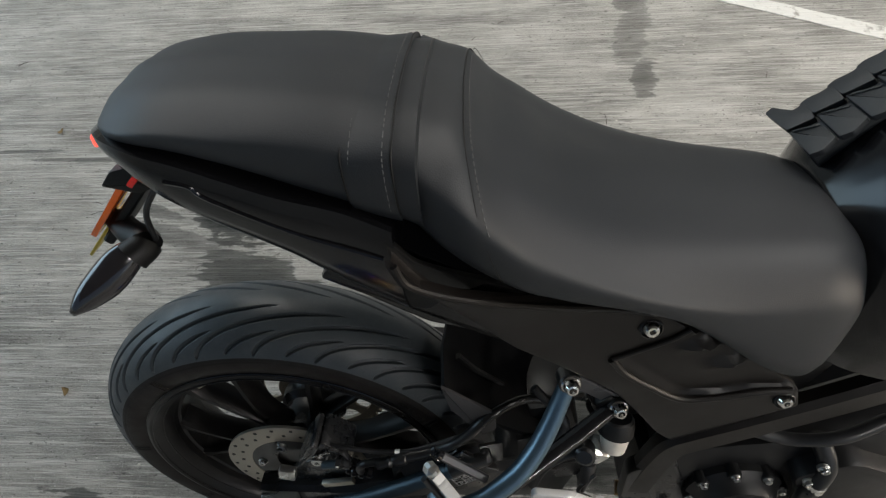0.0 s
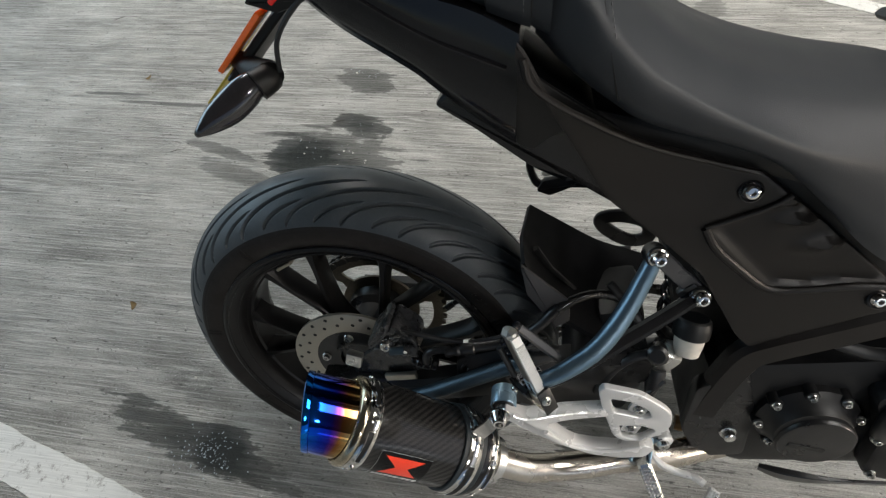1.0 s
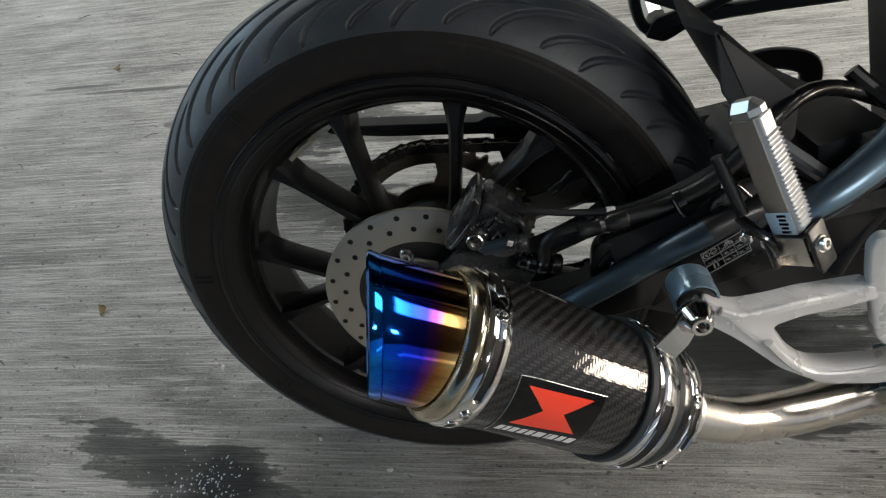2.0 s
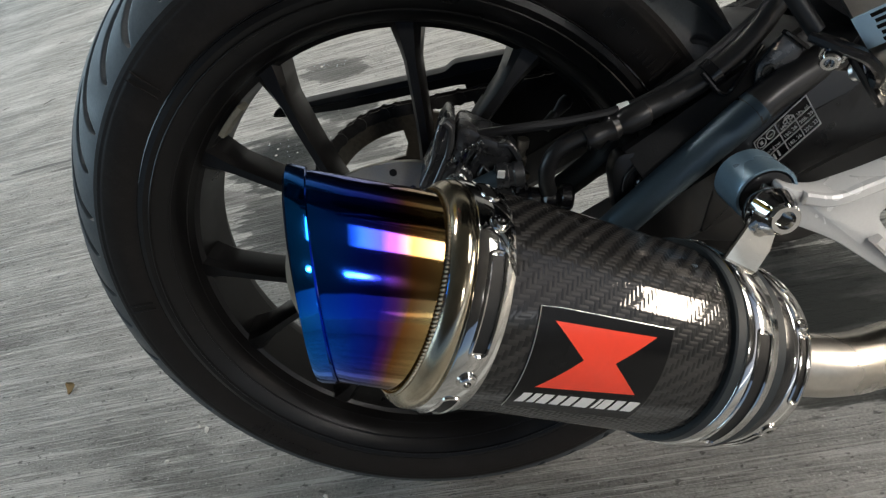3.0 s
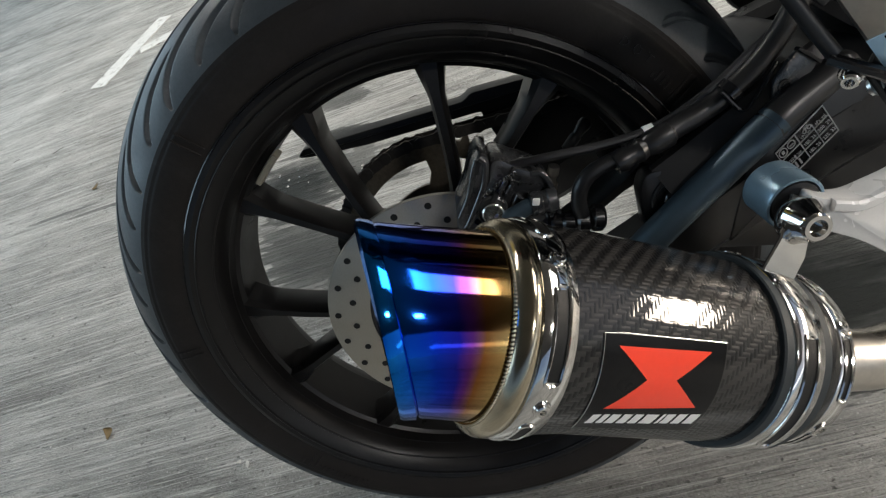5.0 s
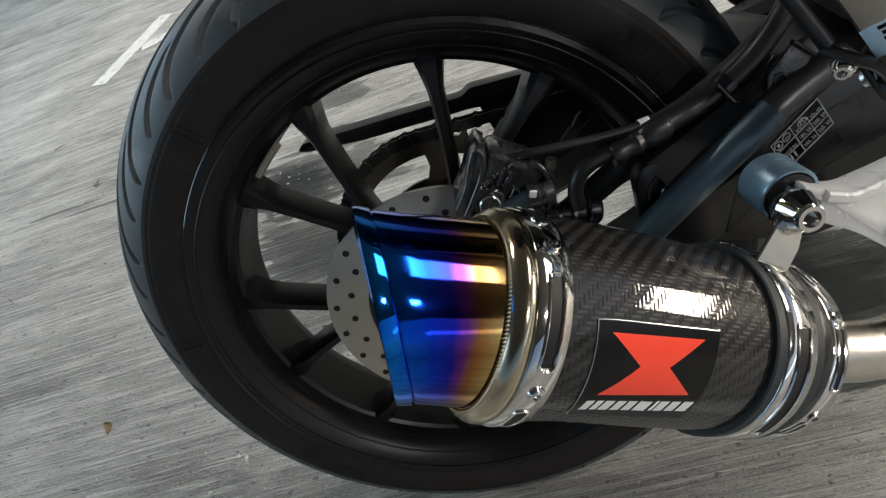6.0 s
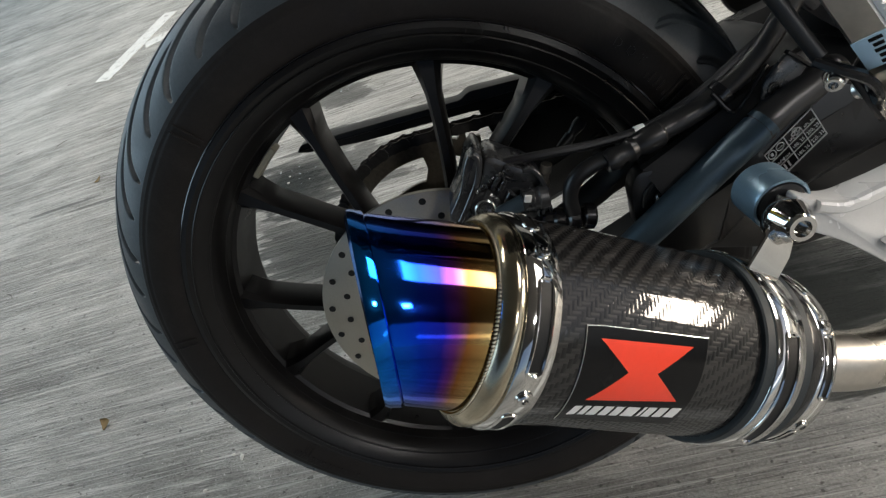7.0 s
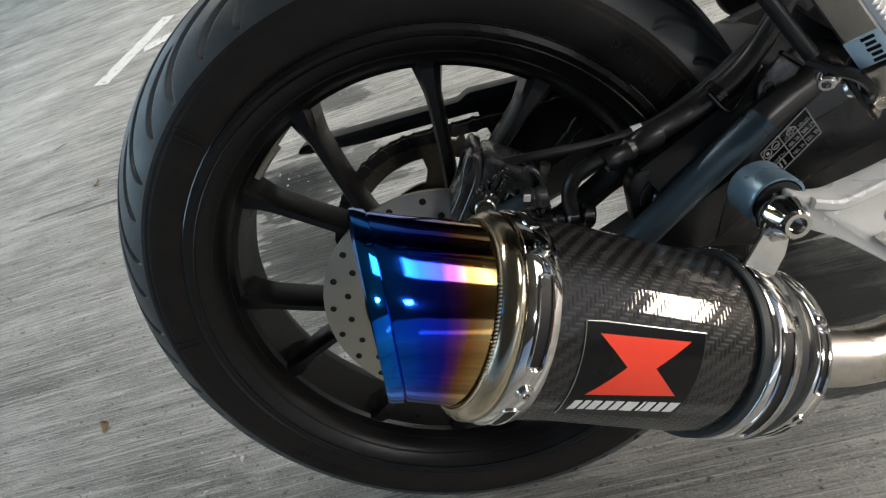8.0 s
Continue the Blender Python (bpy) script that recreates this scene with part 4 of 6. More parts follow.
    part("pin_sleeve", lathe([(0.0, 0.0072), (0.001, 0.0086), (0.008, 0.0090), (0.009, 0.0078), (0.012, 0.0078), (0.013, 0.0086), (0.019, 0.0080), (0.020, 0.0060)], axis_pose((0.0895, -0.1125, 0.0940), (0.97, 0.02, -0.10)), 24), CASTING, cal, sharp=25)
    part("paint_dot", block((0.0050, 0.0016, 0.0058), Matrix.Translation((0.0940, -0.1212, 0.0985)) @ pose(0, 0, 0, 15, 18, 0), 0.0006), WHITE, cal, "small white paint mark")
    bolt((0.104, -0.108, 0.080), (0.3, -1, 0), 0.0045, 0.005, "caliper_screw", cal, CASTING)
    part("bleed_nipple", lathe([(0, 0.0050), (0.006, 0.0050), (0.006, 0.0034), (0.012, 0.0032), (0.014, 0.0044), (0.020, 0.0040)], axis_pose((0.1065, -0.100, 0.094), (0.35, -0.2, 0.9)), 14), DISC, cal, "dull metal bleed nipple cap")
    for i in range(9):
        p = Vector((0.0616, -0.1140, 0.1119)).lerp(Vector((0.0861, -0.1120, 0.1203)), (i + (0.9 if i > 2 else 0)) / 8.9) + Vector((0, 0, 0.0014 * math.sin(i * math.pi / 8)))
        part("raised_letter_bar", block((0.0020, 0.0016, 0.0022), Matrix.Translation(p) @ pose(0, 0, 0, 0, -20, 0), 0.0004), ZINC, cal)
    for p, s in (((0.104, -0.111, 0.0725), 0.0075), ((0.1115, -0.112, 0.0705), 0.0092), ((0.1215, -0.112, 0.0685), 0.0100), ((0.1325, -0.111, 0.0665), 0.0098)):
        part("pin_boot", lathe([(-0.005, s * 0.8), (-0.003, s), (0.003, s), (0.005, s * 0.8)], axis_pose(p, (1, 0, -0.30)), 18), GLOSS, cal)
    hose = part("brake_hose", tube([(0.1225, -0.114, 0.070), (0.1222, -0.117, 0.086), (0.1262, -0.118, 0.0975), (0.1345, -0.118, 0.1045), (0.1480, -0.117, 0.1075), (0.166, -0.117, 0.1090)], 0.0056, 12), SATIN, bike, "black rear brake hose along the swingarm")
    part("hose_sleeve", tube([(0.186, -0.112, 0.112), (0.222, -0.108, 0.120), (0.252, -0.106, 0.136), (0.274, -0.106, 0.160), (0.292, -0.102, 0.184), (0.318, -0.088, 0.196), (0.352, -0.070, 0.190), (0.40, -0.06, 0.17)], 0.0078, 14, scale=lambda t: 1.0 - 0.25 * t), SATIN, hose)
    part("hose_ferrule", lathe([(-0.016, 0.007), (-0.010, 0.0085), (-0.004, 0.0068), (0.002, 0.0085), (0.006, 0.0068), (0.012, 0.0088), (0.024, 0.0088), (0.026, 0.007)], axis_pose((0.166, -0.117, 0.1085), (0.95, 0.15, 0.16)), 18), SATIN, hose)
    part("hose_clip", lathe([(-0.003, 0.0095), (0.003, 0.0095)], axis_pose((0.232, -0.107, 0.124), (0.9, 0.05, 0.5)), 16), GLOSS, hose)
    part("clip_wire", tube([(0.224, -0.115, 0.128), (0.234, -0.117, 0.113), (0.242, -0.116, 0.116), (0.260, -0.112, 0.134)], 0.0014, 8), GLOSS, hose)
    cab = part("sensor_cable", tube([(0.084, -0.100, 0.122), (0.115, -0.105, 0.120), (0.150, -0.107, 0.1165), (0.185, -0.107, 0.1170), (0.222, -0.104, 0.128), (0.262, -0.102, 0.150)], 0.0033, 10), HOSE, bike, "thin black wheel speed sensor cable")
    part("tape_mark", lathe([(-0.0034, 0.0037), (0.0034, 0.0037)], axis_pose((0.1785, -0.107, 0.1165), (1, 0.02, 0.05)), 14), WHITE, cab, "white tape mark")


rear_brake()


# -- exhaust --
def ring_pt(s, ang, r):
    """A point of the silencer: along it, round it, from its axis; its rear end is bent down a little to fit the
    camera's view.
    """
    a, drop = radians(ang), 0.068 * max(0.0, -0.05 - s)
    return EX @ Vector((s, -r * math.cos(a) - drop * 0.34, r * math.sin(a) - drop * 0.94))


def exhaust():
    R = 0.0548

    def turned(profile, n=96):
        return loft([[ring_pt(s, 360 * i / n, r) for i in range(n)] for s, r in profile], caps=False)

    # carbon sleeve with its own weave coordinates
    bm = bmesh.new()
    uvl = bm.loops.layers.uv.new("UVMap")
    n, m = 96, 24
    grid = [[bm.verts.new(ring_pt(-0.080 + 0.140 * j / m, 360 * i / n, R)) for i in range(n)] for j in range(m + 1)]
    for j in range(m):
        for i in range(n):
            f = bm.faces.new((grid[j][i], grid[j][(i + 1) % n], grid[j + 1][(i + 1) % n], grid[j + 1][i]))
            for lp, (a, c) in zip(f.loops, ((i, j), (i + 1, j), (i + 1, j + 1), (i, j + 1))):
                lp[uvl].uv = (0.140 * c / m, 2 * math.pi * R * a / n)
    ex = part("exhaust_silencer", bm, CARBON, bike, "short carbon-fibre silencer with a blue titanium end cap", sharp=50)
    # end cap, cut on the slant
    def slash(ang):
        return -0.1487 - 0.0200 * math.sin(radians(ang))
    bm = bmesh.new()
    n = 96
    rows = []
    for f, r in ((0.0, 0.0488), (0.25, 0.0483), (0.5, 0.0477), (0.75, 0.0471), (0.97, 0.0466), (1.0, 0.0460), (1.0, 0.0440), (0.6, 0.0436), (0.0, 0.0430)):
        rows.append([ring_pt(-0.096 + f * (slash(360 * i / n) + 0.008 + 0.096), 360 * i / n, r) for i in range(n)])
    part("end_cap", loft(rows, caps=False, bm=bm), TITAN, ex, "heat-tinted titanium end cap, blue to gold", sharp=40)
    bm = bmesh.new()
    rows = []
    for ds, r in ((0.0078, 0.0464), (0.0070, 0.0474), (0.0012, 0.0476), (-0.0006, 0.0470), (-0.0008, 0.0438), (0.0078, 0.0435)):
        rows.append([ring_pt(slash(360 * i / n) + ds, 360 * i / n, r) for i in range(n)])
    part("cap_lip", loft(rows + [rows[0]], caps=False, bm=bm), TITAN, ex, "bright blue rolled lip", sharp=25)
    part("baffle", turned([(-0.102, 0.043), (-0.101, 0.030), (-0.075, 0.028), (-0.075, 0.001)], 40), SATIN, ex)
    # bead ring between cap and band, and its weld
    part("bead_ring", turned([(-0.1015, 0.0480), (-0.1010, 0.0500), (-0.0985, 0.0540), (-0.0955, 0.0557), (-0.0925, 0.0558), (-0.0905, 0.0545), (-0.0905, 0.0500)]), BRASSY, ex, "straw-tinted rolled steel ring", sharp=50)
    bm = bmesh.new()
    for i in range(170):
        bmesh.ops.create_uvsphere(bm, u_segments=6, v_segments=4, radius=0.0011, matrix=Matrix.Translation(ring_pt(-0.1012, 360 * i / 170, 0.0497)))
    part("weld_bead", bm, BRASSY, ex)
    # slotted clamp bands
    def band(s0, s1, r, slots, name, label=""):
        ob = part(name, turned([(s0, r - 0.001), (s0, r + 0.0004), (s0 + 0.0006, r + 0.001), (s1 - 0.0006, r + 0.001), (s1, r + 0.0004), (s1, r - 0.001)]), CHROME, ex, label, sharp=50)
        mid, half = (s0 + s1) / 2, (s1 - s0) / 2
        for a0, a1 in slots:
            path = []
            w = half * 0.42
            for k in range(13):
                path.append(ring_pt(mid - w, a0 + (a1 - a0) * k / 12, r + 0.0012))
            for k in range(1, 6):
                q = math.pi * k / 6
                path.append(ring_pt(mid - w * math.cos(q), a1 + 2.2 * math.sin(q), r + 0.0012))
            for k in range(13):
                path.append(ring_pt(mid + w, a1 - (a1 - a0) * k / 12, r + 0.0012))
            for k in range(1, 6):
                q = math.pi * k / 6
                path.append(ring_pt(mid + w * math.cos(q), a0 - 2.2 * math.sin(q), r + 0.0012))
            out = (ring_pt(mid, (a0 + a1) / 2, 1) - ring_pt(mid, (a0 + a1) / 2, 0))
            part("slot_rim", sweep(bmesh.new(), path, circle(0.0009, 6), closed=True, up=out), CHROME, ex)
            bm = bmesh.new()
            rows = [[ring_pt(mid + (v - 0.5) * 2 * w * 0.95, a0 + (a1 - a0) * k / 12, r + 0.00115) for v in (0, 0.5, 1)] for k in range(13)]
            vs = [[bm.verts.new(p) for p in row] for row in rows]
            for p, q in zip(vs, vs[1:]):
                for c in range(2):
                    bm.faces.new((p[c], p[c + 1], q[c + 1], q[c]))
            part("slot", bm, DARKPLASTIC, ex)
        return ob
    band(-0.0905, -0.0735, R + 0.0004, [(5.5, 47), (82, 124), (-66, -24), (160, 202)], "rear_band", "polished slotted band with bolts")
    for a in (-9, 63, 143, 215, 290):
        o = ring_pt(-0.0815, a, R + 0.0012)
        bolt(o, o - ring_pt(-0.0815, a, 0), 0.0034, 0.0026, "band_rivet", ex, CHROME)
    # label and badge, wrapped on the sleeve
    def wrapped(name, poly, lift, material, label="", rows=10):
        """A flat outline (along, angle) lain on the sleeve."""
        bm = bmesh.new()
        vs = [bm.verts.new((s, a, 0)) for s, a in poly]
        bm.faces.new(vs)
        lo, hi = min(p[1] for p in poly), max(p[1] for p in poly)
        for k in range(1, rows):
            bmesh.ops.bisect_plane(bm, geom=list(bm.verts) + list(bm.edges) + list(bm.faces), plane_co=(0, lo + (hi - lo) * k / rows, 0), plane_no=(0, 1, 0))
        for v in bm.verts:
            v.co = ring_pt(v.co.x, v.co.y, R + lift)
        return part(name, bm, material, ex, label, sharp=80)
    wrapped("badge_foil", [(-0.0600, 29), (0.0100, 31), (0.0100, -24), (-0.0565, -27)], 0.0003, BADGE, "black foil label", 16)
    for a, b in (((-0.0600, 29), (0.0100, 31)), ((-0.0600, 29), (-0.0565, -27))):
        pts = [ring_pt(a[0] + (b[0] - a[0]) * k / 16, a[1] + (b[1] - a[1]) * k / 16, R + 0.0005) for k in range(17)]
        part("label_edge", sweep(bmesh.new(), pts, circle(0.00022, 5), up=(0.1, -1, 0.4)), ZINC, ex)
    wrapped("red_badge", [(-0.0520, 23.4), (0.0012, 25.6), (-0.0165, 9.6), (0.0018, -4.8), (-0.0490, -10.0), (-0.0328, 8.4)], 0.0006, RED, "red hourglass-shaped badge", 14)
    s = -0.0530
    for w, gap in ((0.0052, 0), (0.0040, 0), (0.0060, 0), (0.0056, 0), (0.0056, 0), (0.0086, 0), (0.0022, 0), (0.0060, 0), (0.0062, 0), (0.0072, 0)):
        a = -14.5 + (s + 0.053) * 95
        wrapped("white_bar", [(s + 0.0012, a), (s + 0.0012 + w * 0.82, a + 0.4), (s + w * 0.82, a - 7.2), (s, a - 7.6)], 0.0006, WHITE, rows=3)
        s += w + 0.0005
    # rubber strap, hanger band, front band, cone
    part("rubber_strap", lathe([(0.0455, R - 0.001), (0.0460, R + 0.0022), (0.0470, R + 0.0030), (0.0790, R + 0.0030), (0.0800, R + 0.0022), (0.0803, R - 0.001)], EX, 96), STRAPRUBBER, ex, "black rubber strap under the hanger band")
    band(0.0525, 0.0730, R + 0.0030, [(-26, 38), (110, 150)], "hanger_band", "polished slotted hanger band")
    part("front_sleeve", lathe([(0.0680, R - 0.004), (0.0780, R + 0.0002), (0.0900, R - 0.0004), (0.0930, R - 0.004)], EX, 80), GLOSS, ex)
    band(0.0905, 0.1030, R - 0.0016, [(8, 42), (74, 112), (-60, -22)], "front_band", "polished slotted front band")
    for a in (50, -14, 118):
        o = ring_pt(0.0965, a, R - 0.0014)
        bolt(o, o - ring_pt(0.0965, a, 0), 0.0036, 0.0026, "band_rivet", ex, CHROME)
    part("inlet_cone", lathe([(0.1010, R - 0.003), (0.1050, R - 0.005), (0.1065, R - 0.010), (0.1095, 0.0400), (0.1105, 0.0345), (0.1170, 0.0330), (0.1180, 0.0300), (0.1300, 0.0295), (0.1305, 0.0280)], EX, 64), STEEL, ex, "brushed stainless inlet", sharp=30)
    # link pipe: on along the axis, then forward under the engine
    p0 = EX @ Vector((0.118, 0, 0))
    path = [p0, EX @ Vector((0.140, 0, 0.0)), Vector((0.272, -0.180, -0.062)), Vector((0.312, -0.165, -0.078)), Vector((0.356, -0.152, -0.083)), Vector((0.410, -0.136, -0.082)), Vector((0.48, -0.115, -0.092)), Vector((0.60, -0.06, -0.12)), Vector((0.74, -0.03, -0.13))]
    part("link_pipe", tube(path, 0.0205, 24, 10), STEEL, ex, "brushed stainless link pipe")
    part("pipe_clamp", lathe([(0.122, 0.0300), (0.122, 0.0325), (0.134, 0.0325), (0.134, 0.0300)], EX, 40), ZINC, ex)
    # hanger tab from the band to the bush
    a, b = ring_pt(0.063, 78, R + 0.004), Vector((0.2310, -0.178, 0.0640))
    mid = a.lerp(b, 0.5) + Vector((0.0, -0.004, 0))
    part("hanger_tab", sweep(bmesh.new(), [a + Vector((-0.002, 0, -0.010)), a, mid, b + (b - a).normalized() * 0.012], slab(0.0013, 0.0108, 0.0008), up=(0.2, -1, 0.2)), CHROME, ex, "polished flat hanger tab", sharp=20)
    d = Vector((0.05, -1, 0.12))
    cone = lathe([(-0.002, 0.0135), (0.001, 0.0140), (0.003, 0.0136), (0.012, 0.0092), (0.0145, 0.0086), (0.0160, 0.0074), (0.0160, 0.0050), (0.010, 0.0046)], axis_pose(b + Vector((0, -0.003, 0)), d), 32)
    part("hanger_bolt", cone, CHROME, ex, "polished cone washer with socket bolt", sharp=25)
    return ex


exhaust()

# -- footrest hanger, rider peg, brake pedal --
def footrest_hanger():
    out = rounded([(0.236, 0.080), (0.248, 0.071), (0.262, 0.066), (0.284, 0.073), (0.310, 0.085), (0.356, 0.097), (0.364, 0.083), (0.334, 0.073), (0.312, 0.065), (0.290, 0.051), (0.313, 0.0225), (0.330, 0.010), (0.352, 0.008), (0.385, 0.010), (0.416, 0.026), (0.434, 0.020), (0.424, -0.004), (0.392, -0.014), (0.350, -0.014), (0.306, 0.006), (0.266, 0.036), (0.240, 0.054)], 0.007, 5)
    hanger = part("footrest_hanger", plate(out, -0.181, -0.163, 0.0035), SILVER, bike, "silver cast alloy footrest hanger", sharp=28)
    part("arm_rim", sweep(bmesh.new(), curve([(0.290, -0.1815, 0.0360), (0.312, -0.1815, 0.0150), (0.330, -0.1812, 0.0045), (0.352, -0.1810, 0.0010), (0.385, -0.1800, 0.0065), (0.414, -0.1790, 0.0220)], 6), slab(0.0034, 0.0034, 0.0014), up=(0, 1, 0)), SILVER, hanger)
    part("arm_rim", sweep(bmesh.new(), curve([(0.248, -0.1815, 0.0680), (0.264, -0.1815, 0.0630), (0.284, -0.1815, 0.0695), (0.310, -0.1810, 0.0812), (0.352, -0.1790, 0.0920)], 6), slab(0.0034, 0.0034, 0.0014), up=(0, 1, 0)), SILVER, hanger)
    # rubber bush at the exhaust end
    d = axis_pose((0.2345, -0.143, 0.0695), (0.02, -1, -0.06))
    part("hanger_eye", lathe([(0.000, 0.0120), (0.0005, 0.0162), (0.0020, 0.0172), (0.026, 0.0172), (0.0275, 0.0165), (0.0275, 0.0150), (0.0240, 0.0146)], d, 48), EYEBLUE, hanger, "hanger eye, tinted pale blue for the daylight on it")
    part("rubber_bush", lathe([(0.010, 0.001), (0.0262, 0.001), (0.0285, 0.009), (0.0275, 0.0138), (0.0250, 0.0148), (0.010, 0.0148)], d, 40), HOSE, hanger)
    part("lower_boss", lathe([(-0.008, 0.0080), (0.010, 0.0078), (0.014, 0.0065), (0.015, 0.003)], axis_pose((0.386, -0.160, -0.046), (0.1, -0.6, -0.8)), 20), ZINC, hanger)
    bolt((0.452, -0.154, -0.004), (0.2, -1, 0), 0.0085, 0.008, "pivot_bolt", hanger, ZINC)
    part("pivot_boss", lathe([(-0.02, 0.013), (0.010, 0.013), (0.012, 0.011)], axis_pose((0.452, -0.143, -0.004), (0.2, -1, 0)), 24), SILVER, hanger)
    # rider's peg
    o = Vector((0.422, -0.166, -0.018))
    out = Vector((0.36, -0.48, -0.66)).normalized()
    peg = part("rider_footpeg", sweep(bmesh.new(), [o + out * 0.012, o + out * 0.080], slab(0.0095, 0.0115, 0.004), up=(0.95, 0.05, 0.2)), ZINC, bike, "ribbed steel rider footpeg")
    for i in range(11):
        for k in (-0.007, -0.0023, 0.0023, 0.007):
            side = Vector((0.95, 0.05, 0.2)).cross(out).normalized()
            along = Vector((0.95, 0.05, 0.2)).normalized()
            c = o + out * (0.020 + i * 0.0054)
            part("peg_stud", block((0.0034, 0.0034, 0.0032), Matrix.Translation(c + along * k - side * 0.0125 * (1 if side.z < 0 else -1)) @ axis_pose((0, 0, 0), out), 0.0006, seg=1), ZINC, peg)
    part("peg_tip", lathe([(0.078, 0.010), (0.080, 0.0125), (0.085, 0.0120), (0.087, 0.008)], axis_pose(o, out), 16), ZINC, peg)
    part("feeler", lathe([(0, 0.0038), (0.034, 0.0030), (0.036, 0.002)], axis_pose(o + out * 0.082 + Vector((0, 0, -0.004)), (-0.25, -0.35, -0.9)), 10), GOLD, peg)
    for k in (-0.0125, 0.0125):
        c = o + Vector((k, 0.004, 0.004))
        part("peg_bracket", block((0.0045, 0.034, 0.034), Matrix.Translation(c) @ pose(0, 0, 0, 38, 0, -8), 0.0015), EYEBLUE, peg)
    part("bracket_bridge", block((0.030, 0.006, 0.030), Matrix.Translation(o + Vector((0, 0.016, 0.016))) @ pose(0, 0, 0, 38, 0, -8), 0.0015), EYEBLUE, peg)
    part("peg_spring", tube([o + Vector((math.cos(k * 0.9) * 0.006, math.sin(k * 0.9) * 0.006, 0)) + Vector((-0.008 + k * 0.0009, 0, 0.004)) for k in range(18)], 0.0012, 6, 3), SATIN, peg)
    bolt(o + Vector((-0.016, 0, 0.002)), (-1, -0.2, 0), 0.006, 0.004, "peg_pin", peg)
    # cast heel guard with two openings
    gx = [(0.353, 0.102), (0.358, 0.112), (0.405, 0.104), (0.438, 0.081), (0.449, 0.068), (0.452, 0.046), (0.445, 0.023), (0.428, 0.010), (0.407, -0.002), (0.393, 0.001), (0.383, 0.011), (0.360, 0.074)]
    upper = [(0.369, 0.090), (0.378, 0.0615), (0.418, 0.0553), (0.425, 0.061), (0.418, 0.075), (0.393, 0.088)]
    lower = [(0.388, 0.034), (0.395, 0.0085), (0.4185, 0.0052), (0.436, 0.032), (0.415, 0.0385)]
    guard = part("heel_guard", holed(gx, (upper, lower), -0.157, -0.147, 0.0022), SILVER, bike, "silver cast alloy heel guard with two openings", sharp=30)
    for x, z in ((0.4094, 0.0665), (0.4060, 0.0190)):
        part("bolt_pad", block((0.024, 0.006, 0.021), pose(x, -0.147, z, 0, 15, 0), 0.003), SILVER, guard)
        bolt((x, -0.1505, z), (0, -1, 0), 0.0062, 0.006, "guard_bolt", guard, ZINC)
    # brake pedal
    pedal = part("brake_pedal", sweep(bmesh.new(), curve([(0.436, -0.150, -0.030), (0.456, -0.160, -0.050), (0.480, -0.165, -0.058), (0.502, -0.171, -0.056), (0.516, -0.180, -0.057)], 6), slab(0.0045, 0.0055, 0.002), up=(0, 1, 0.2)), SILVER, bike, "silver alloy rear brake pedal")
    pad = Matrix.Translation((0.526, -0.190, -0.078)) @ pose(0, 0, 0, 58, 14, -16)
    part("pedal_pad", block((0.015, 0.036, 0.007), pad, 0.002), SILVER, pedal)
    for i in range(3):
        for j in range(6):
            part("pad_stud", block((0.0032, 0.0032, 0.0028), pad @ pose(-0.0045 + i * 0.0045, -0.0135 + j * 0.0054, 0.0042, 0, 0, 45), 0.0006, seg=1), ZINC, pedal)
    for ob in [hanger, peg, pedal] + list(hanger.children) + list(peg.children) + list(pedal.children):
        for v in ob.data.vertices:
            k = min(1.0, max(0.0, (v.co.x - 0.255) / 0.09))
            v.co += Vector((0.42, 1.0, -1.33)) * (0.022 * k * k * (3 - 2 * k))


footrest_hanger()


